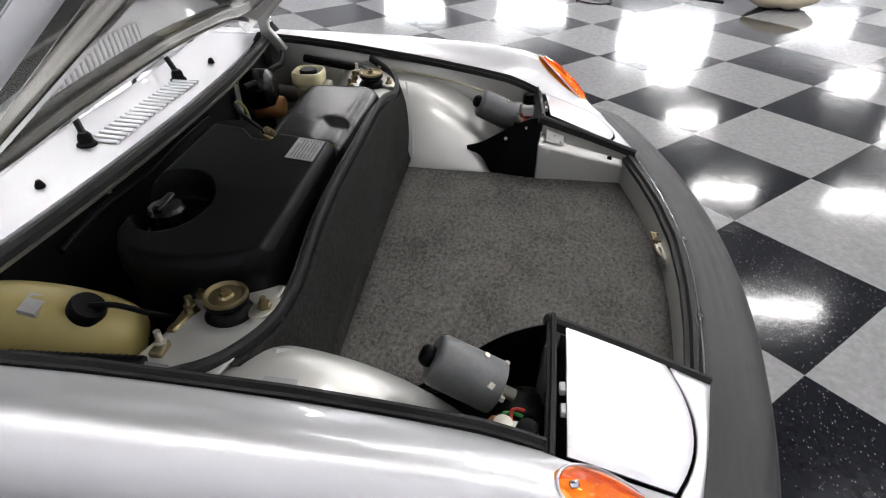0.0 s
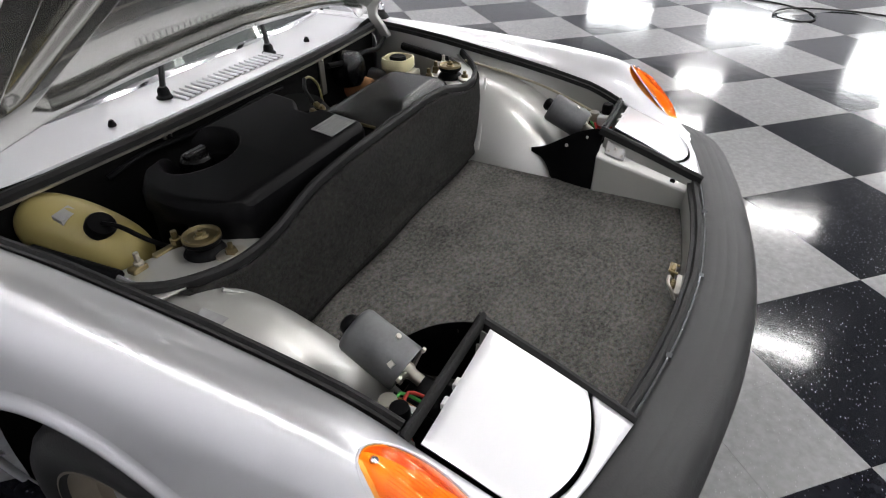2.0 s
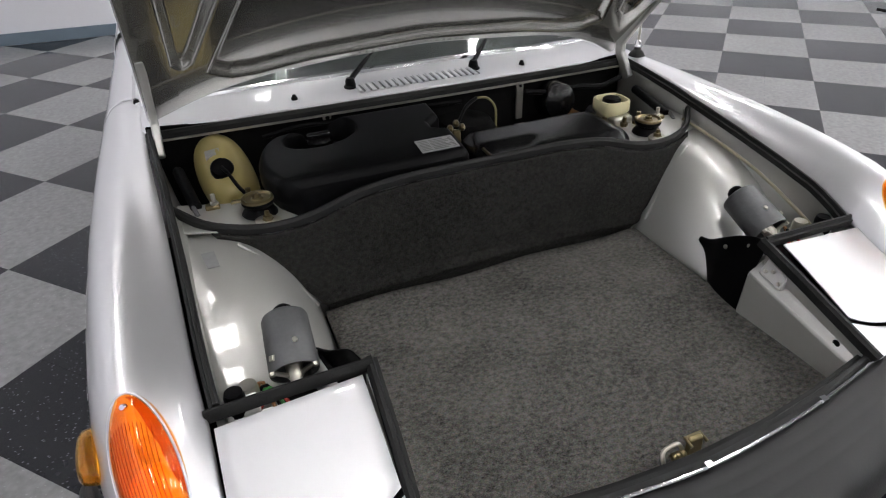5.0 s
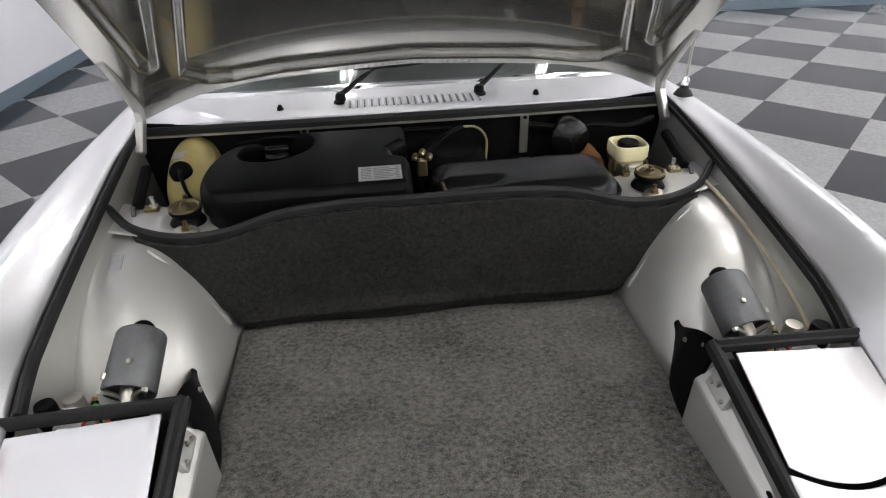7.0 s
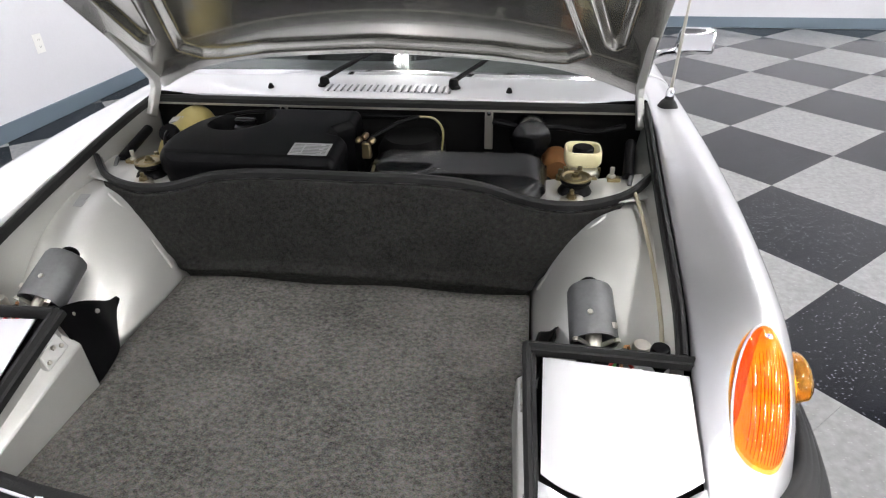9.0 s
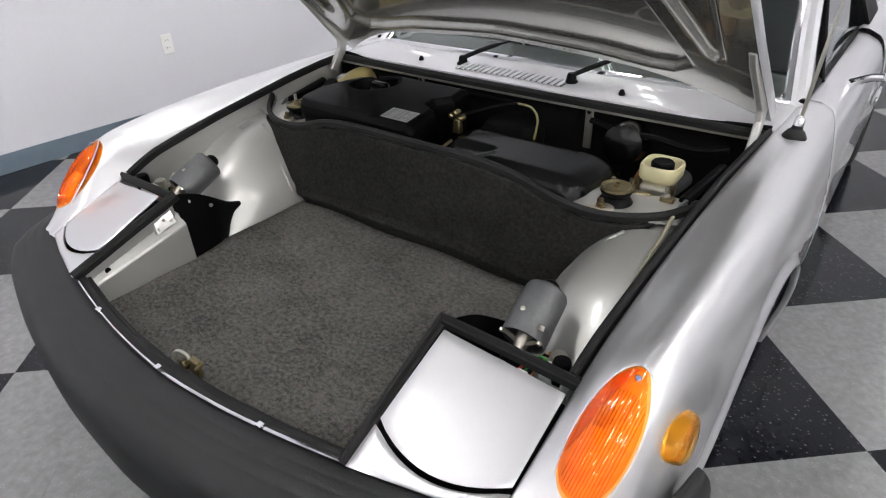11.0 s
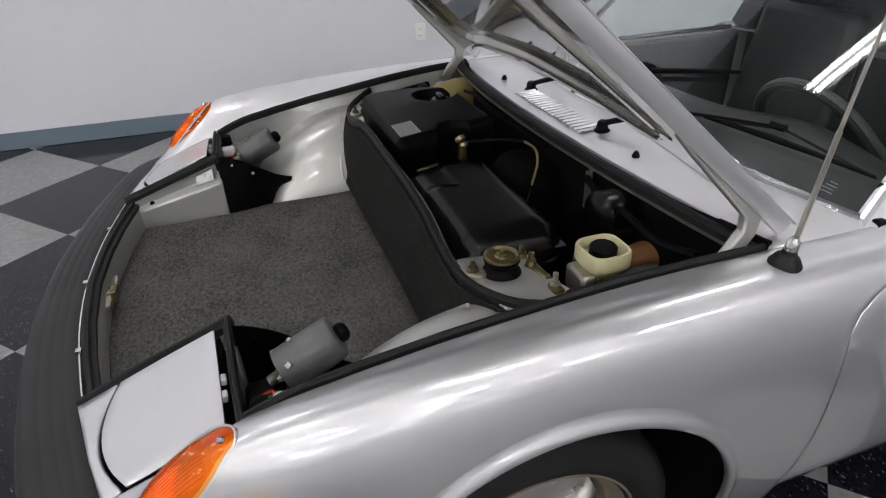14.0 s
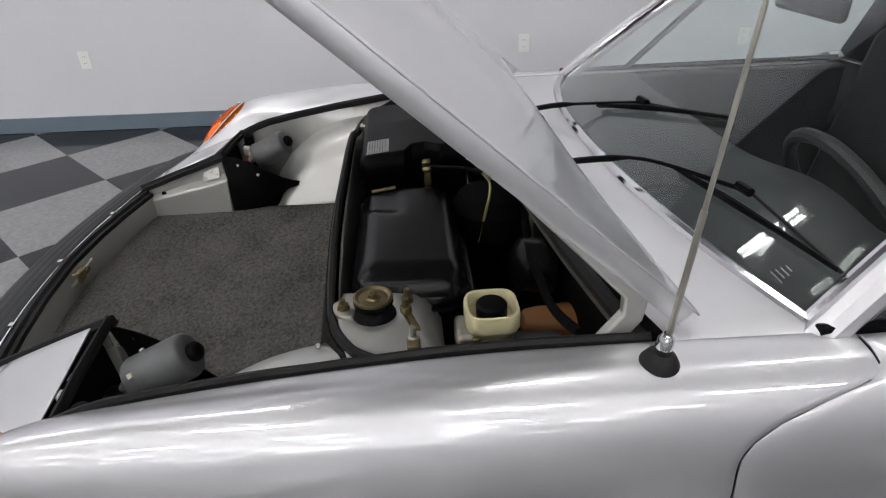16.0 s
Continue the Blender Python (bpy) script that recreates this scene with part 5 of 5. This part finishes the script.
# ---- wheels
def wheel():
    e = empty("wheel", "", "")
    for k in ("label", "category"):
        if k in e:
            del e[k]
    e.parent = car
    r = Matrix.Rotation(radians(90), 4, "Y")
    part("tyre", lathe_bm([(0.210, 0.080), (0.222, 0.092), (0.25, 0.100), (0.285, 0.092), (0.302, 0.075), (0.308, 0.05), (0.308, -0.05), (0.30, -0.075), (0.25, -0.09), (0.2, -0.08)], 56, r), RUBBER, e, "black tyre")
    part("rim", lathe_bm([(0.216, 0.092), (0.222, 0.091), (0.224, 0.086), (0.214, 0.081), (0.208, 0.068), (0.201, 0.064), (0.197, 0.050), (0.186, 0.045), (0.182, 0.028), (0.174, 0.020), (0.172, -0.06), (0.198, -0.08)], 64, r), RIM, e, "weathered silver rim", angle=50)
    part("brake_drum", lathe_bm([(0, -0.01), (0.170, -0.012), (0.170, -0.05)], 40, r), DARK, e)
    # pressed face with a ring of slots
    n = 96
    face = []
    for q, h0 in ((0.030, 0.050), (0.055, 0.046), (0.085, 0.036), (0.115, 0.031), (0.136, 0.034), (0.153, 0.036), (0.166, 0.030), (0.175, 0.018)):
        face.append([r @ Vector((q * math.cos(2 * math.pi * k / n), q * math.sin(2 * math.pi * k / n), h0)) for k in range(n)])
    fb = grid_bm(face, True)
    fb.faces.ensure_lookup_table()
    gone = [fb.faces[4 * n + k] for k in range(n) if 2 < k % 12 < 10]
    bmesh.ops.delete(fb, geom=gone, context="FACES")
    part("wheel_face", fb, ALLOY, e, "silver wheel face with a ring of slots", thick=0.008)
    part("hub", lathe_bm([(0, 0.062), (0.024, 0.062), (0.030, 0.058), (0.036, 0.048), (0.044, 0.044)], 32, r), ALLOY, e)
    part("hub_cap", lathe_bm([(0, 0.0665), (0.019, 0.066), (0.022, 0.060)], 28, r), MOTOR, e, "dark hub cap")
    for k in range(4):
        a = k * math.pi / 2 + 0.4
        rows = []
        for q, w, h0 in ((0.026, 0.020, 0.052), (0.050, 0.017, 0.056), (0.085, 0.016, 0.054), (0.120, 0.017, 0.052), (0.150, 0.022, 0.050), (0.172, 0.034, 0.036)):
            rows.append([r @ Matrix.Rotation(a, 4, "Z") @ Vector(c) for c in ((q, -w, h0 - 0.024), (q, -w * 0.7, h0 - 0.004), (q, -w * 0.25, h0 + 0.004), (q, w * 0.25, h0 + 0.004), (q, w * 0.7, h0 - 0.004), (q, w, h0 - 0.024))])
        part("spoke", grid_bm(rows), ALLOY, e, thick=0.003)
        b = a + 0.78
        part("lug_nut", lathe_bm([(0, 0.068), (0.007, 0.068), (0.011, 0.060), (0.011, 0.040), (0.015, 0.038), (0.015, 0.030)], 6, r @ Matrix.Translation((0.066 * math.cos(b), 0.066 * math.sin(b), 0.0))), MOTOR, e)
    return e


w0 = wheel()
w0.location = (0.698, 0.434, 0.279)
w0.scale = (1.0, 0.95, 0.95)
for m in (pose(-0.735, 0.437, 0.279, 0, 0, 180), pose(0.735, 2.887, 0.279), pose(-0.735, 2.887, 0.279, 0, 0, 180)):
    copy_thing(w0, m)


# ---------------------------------------------------------------- loose things in the room
def outlet(p, s=1.0):
    e = empty("wall_outlet", "white duplex socket outlet on the wall", "wall outlet", "wall outlets", at=p)
    e.rotation_euler = (0, 0, ROT)
    part("cover_plate", box_bm(0.0, 0.006, -0.036, 0.036, -0.058, 0.058), WHITEP, e, bevel=0.003)
    for z in (-0.022, 0.022):
        sk = part("socket", box_bm(0.006, 0.009, -0.017, 0.017, z - 0.014, z + 0.014), WHITEP, e, bevel=0.004)
        for y in (-0.007, 0.007):
            part("slot", box_bm(0.009, 0.0095, y - 0.0015, y + 0.0015, z - 0.004, z + 0.006), INK, sk, smooth=False)


for ry in (-0.395, 2.52, 4.0):
    outlet(room(WX0 + 0.001, ry, 0.48))

cable = empty("floor_cable", "black power cable lying in a loop on the tiles", "cable", at=(5.2, 0.5, GROUND))
part("cord", tube_bm(spline([(0.55, 2.9, 0.007), (0.52, 1.64, 0.007), (0.34, 0.24, 0.007), (0.25, -0.83, 0.007), (-0.10, -1.25, 0.007), (-0.42, -1.20, 0.007), (-0.30, -0.95, 0.010), (0.02, -1.1, 0.014), (0.1, -1.7, 0.007), (-0.2, -2.3, 0.007)], 70), 0.007, 8), RUBBER, cable)
bag = empty("bag", "slumped beige canvas bag lying on the tiles", "bag", at=(4.85, -2.25, GROUND + 0.002))
part("bag_body", grid_bm([[(0.22 * math.cos(a) * math.sin(f) * (1 + 0.1 * math.sin(3 * a)), 0.30 * math.sin(a) * math.sin(f) * (1 + 0.08 * math.sin(5 * a)), 0.10 + 0.10 * math.cos(f) * (1 + 0.15 * math.sin(4 * a))) for a in np.linspace(0, 2 * math.pi, 25)[:-1]] for f in np.linspace(0.05, math.pi - 0.05, 14)], True), BAG, bag)

# ---------------------------------------------------------------- tiled floor: squares of four vinyl tiles, two greys in turn
S = 0.61
floor = setting("floor", room_box(WX0, WX1, WY0, WY1, -0.1, -0.003), DARK, "chequered floor of dark and light grey vinyl tiles", "floor")
h = S / 4 - 0.0001


def tile_mesh(name, mat):
    bm = bmesh.new()
    lo = [bm.verts.new((sx * h, sy * h, -0.003)) for sx, sy in ((-1, -1), (1, -1), (1, 1), (-1, 1))]
    hi = [bm.verts.new((sx * (h - 0.0003), sy * (h - 0.0003), 0.0)) for sx, sy in ((-1, -1), (1, -1), (1, 1), (-1, 1))]
    bm.faces.new(hi)
    for k in range(4):
        bm.faces.new((lo[k], lo[(k + 1) % 4], hi[(k + 1) % 4], hi[k]))
    me = bpy.data.meshes.new(name)
    bm.to_mesh(me)
    bm.free()
    me.materials.append(mat)
    return me


TM = (tile_mesh("tile", TILE_D), tile_mesh("tile_grey", TILE_G))
places = []
k2 = math.sqrt(0.5)
for i in range(-60, 60):
    for j in range(-60, 60):
        for a in (0.25, 0.75):
            for b in (0.25, 0.75):
                p, q = (i + a) * S, (j + b) * S
                x, y = k2 * (q - p), -k2 * (p + q)
                if WX0 - 0.2 < x < WX1 + 0.2 and WY0 - 0.2 < y < WY1 + 0.2:
                    places.append((x, y, (i + j) % 2))
near = sorted(places, key=lambda c: math.hypot(c[0] + 1.3, c[1] - 0.6))
near = [c for c in near if not (-2.1 < c[0] < -0.9 and 1.2 < c[1] < 4.2)]
chosen = set(near[:290])
ang = ROT - math.pi / 4
for x, y, c in near[:290]:
    ob = new("tile", TM[c])
    ob.parent = floor
    ob.matrix_basis = Matrix.Translation(room(x, y, 0.0)) @ Matrix.Rotation(ang, 4, "Z")
for c in (0, 1):
    vs, fs = [], []
    for p in places:
        if p[2] != c or p in chosen:
            continue
        n = len(vs)
        ctr = Vector(room(p[0], p[1], 0.0))
        for sx, sy in ((-1, -1), (1, -1), (1, 1), (-1, 1)):
            vs.append(ctr + Matrix.Rotation(ang, 3, "Z") @ Vector((sx * h, sy * h, 0)))
        fs.append((n, n + 1, n + 2, n + 3))
    me = bpy.data.meshes.new("far_tiles")
    me.from_pydata(vs, [], fs)
    me.materials.append((TILE_D, TILE_G)[c])
    ob = new("far_tiles", me)
    ob.parent = floor
    ob["kind"] = "stuff"
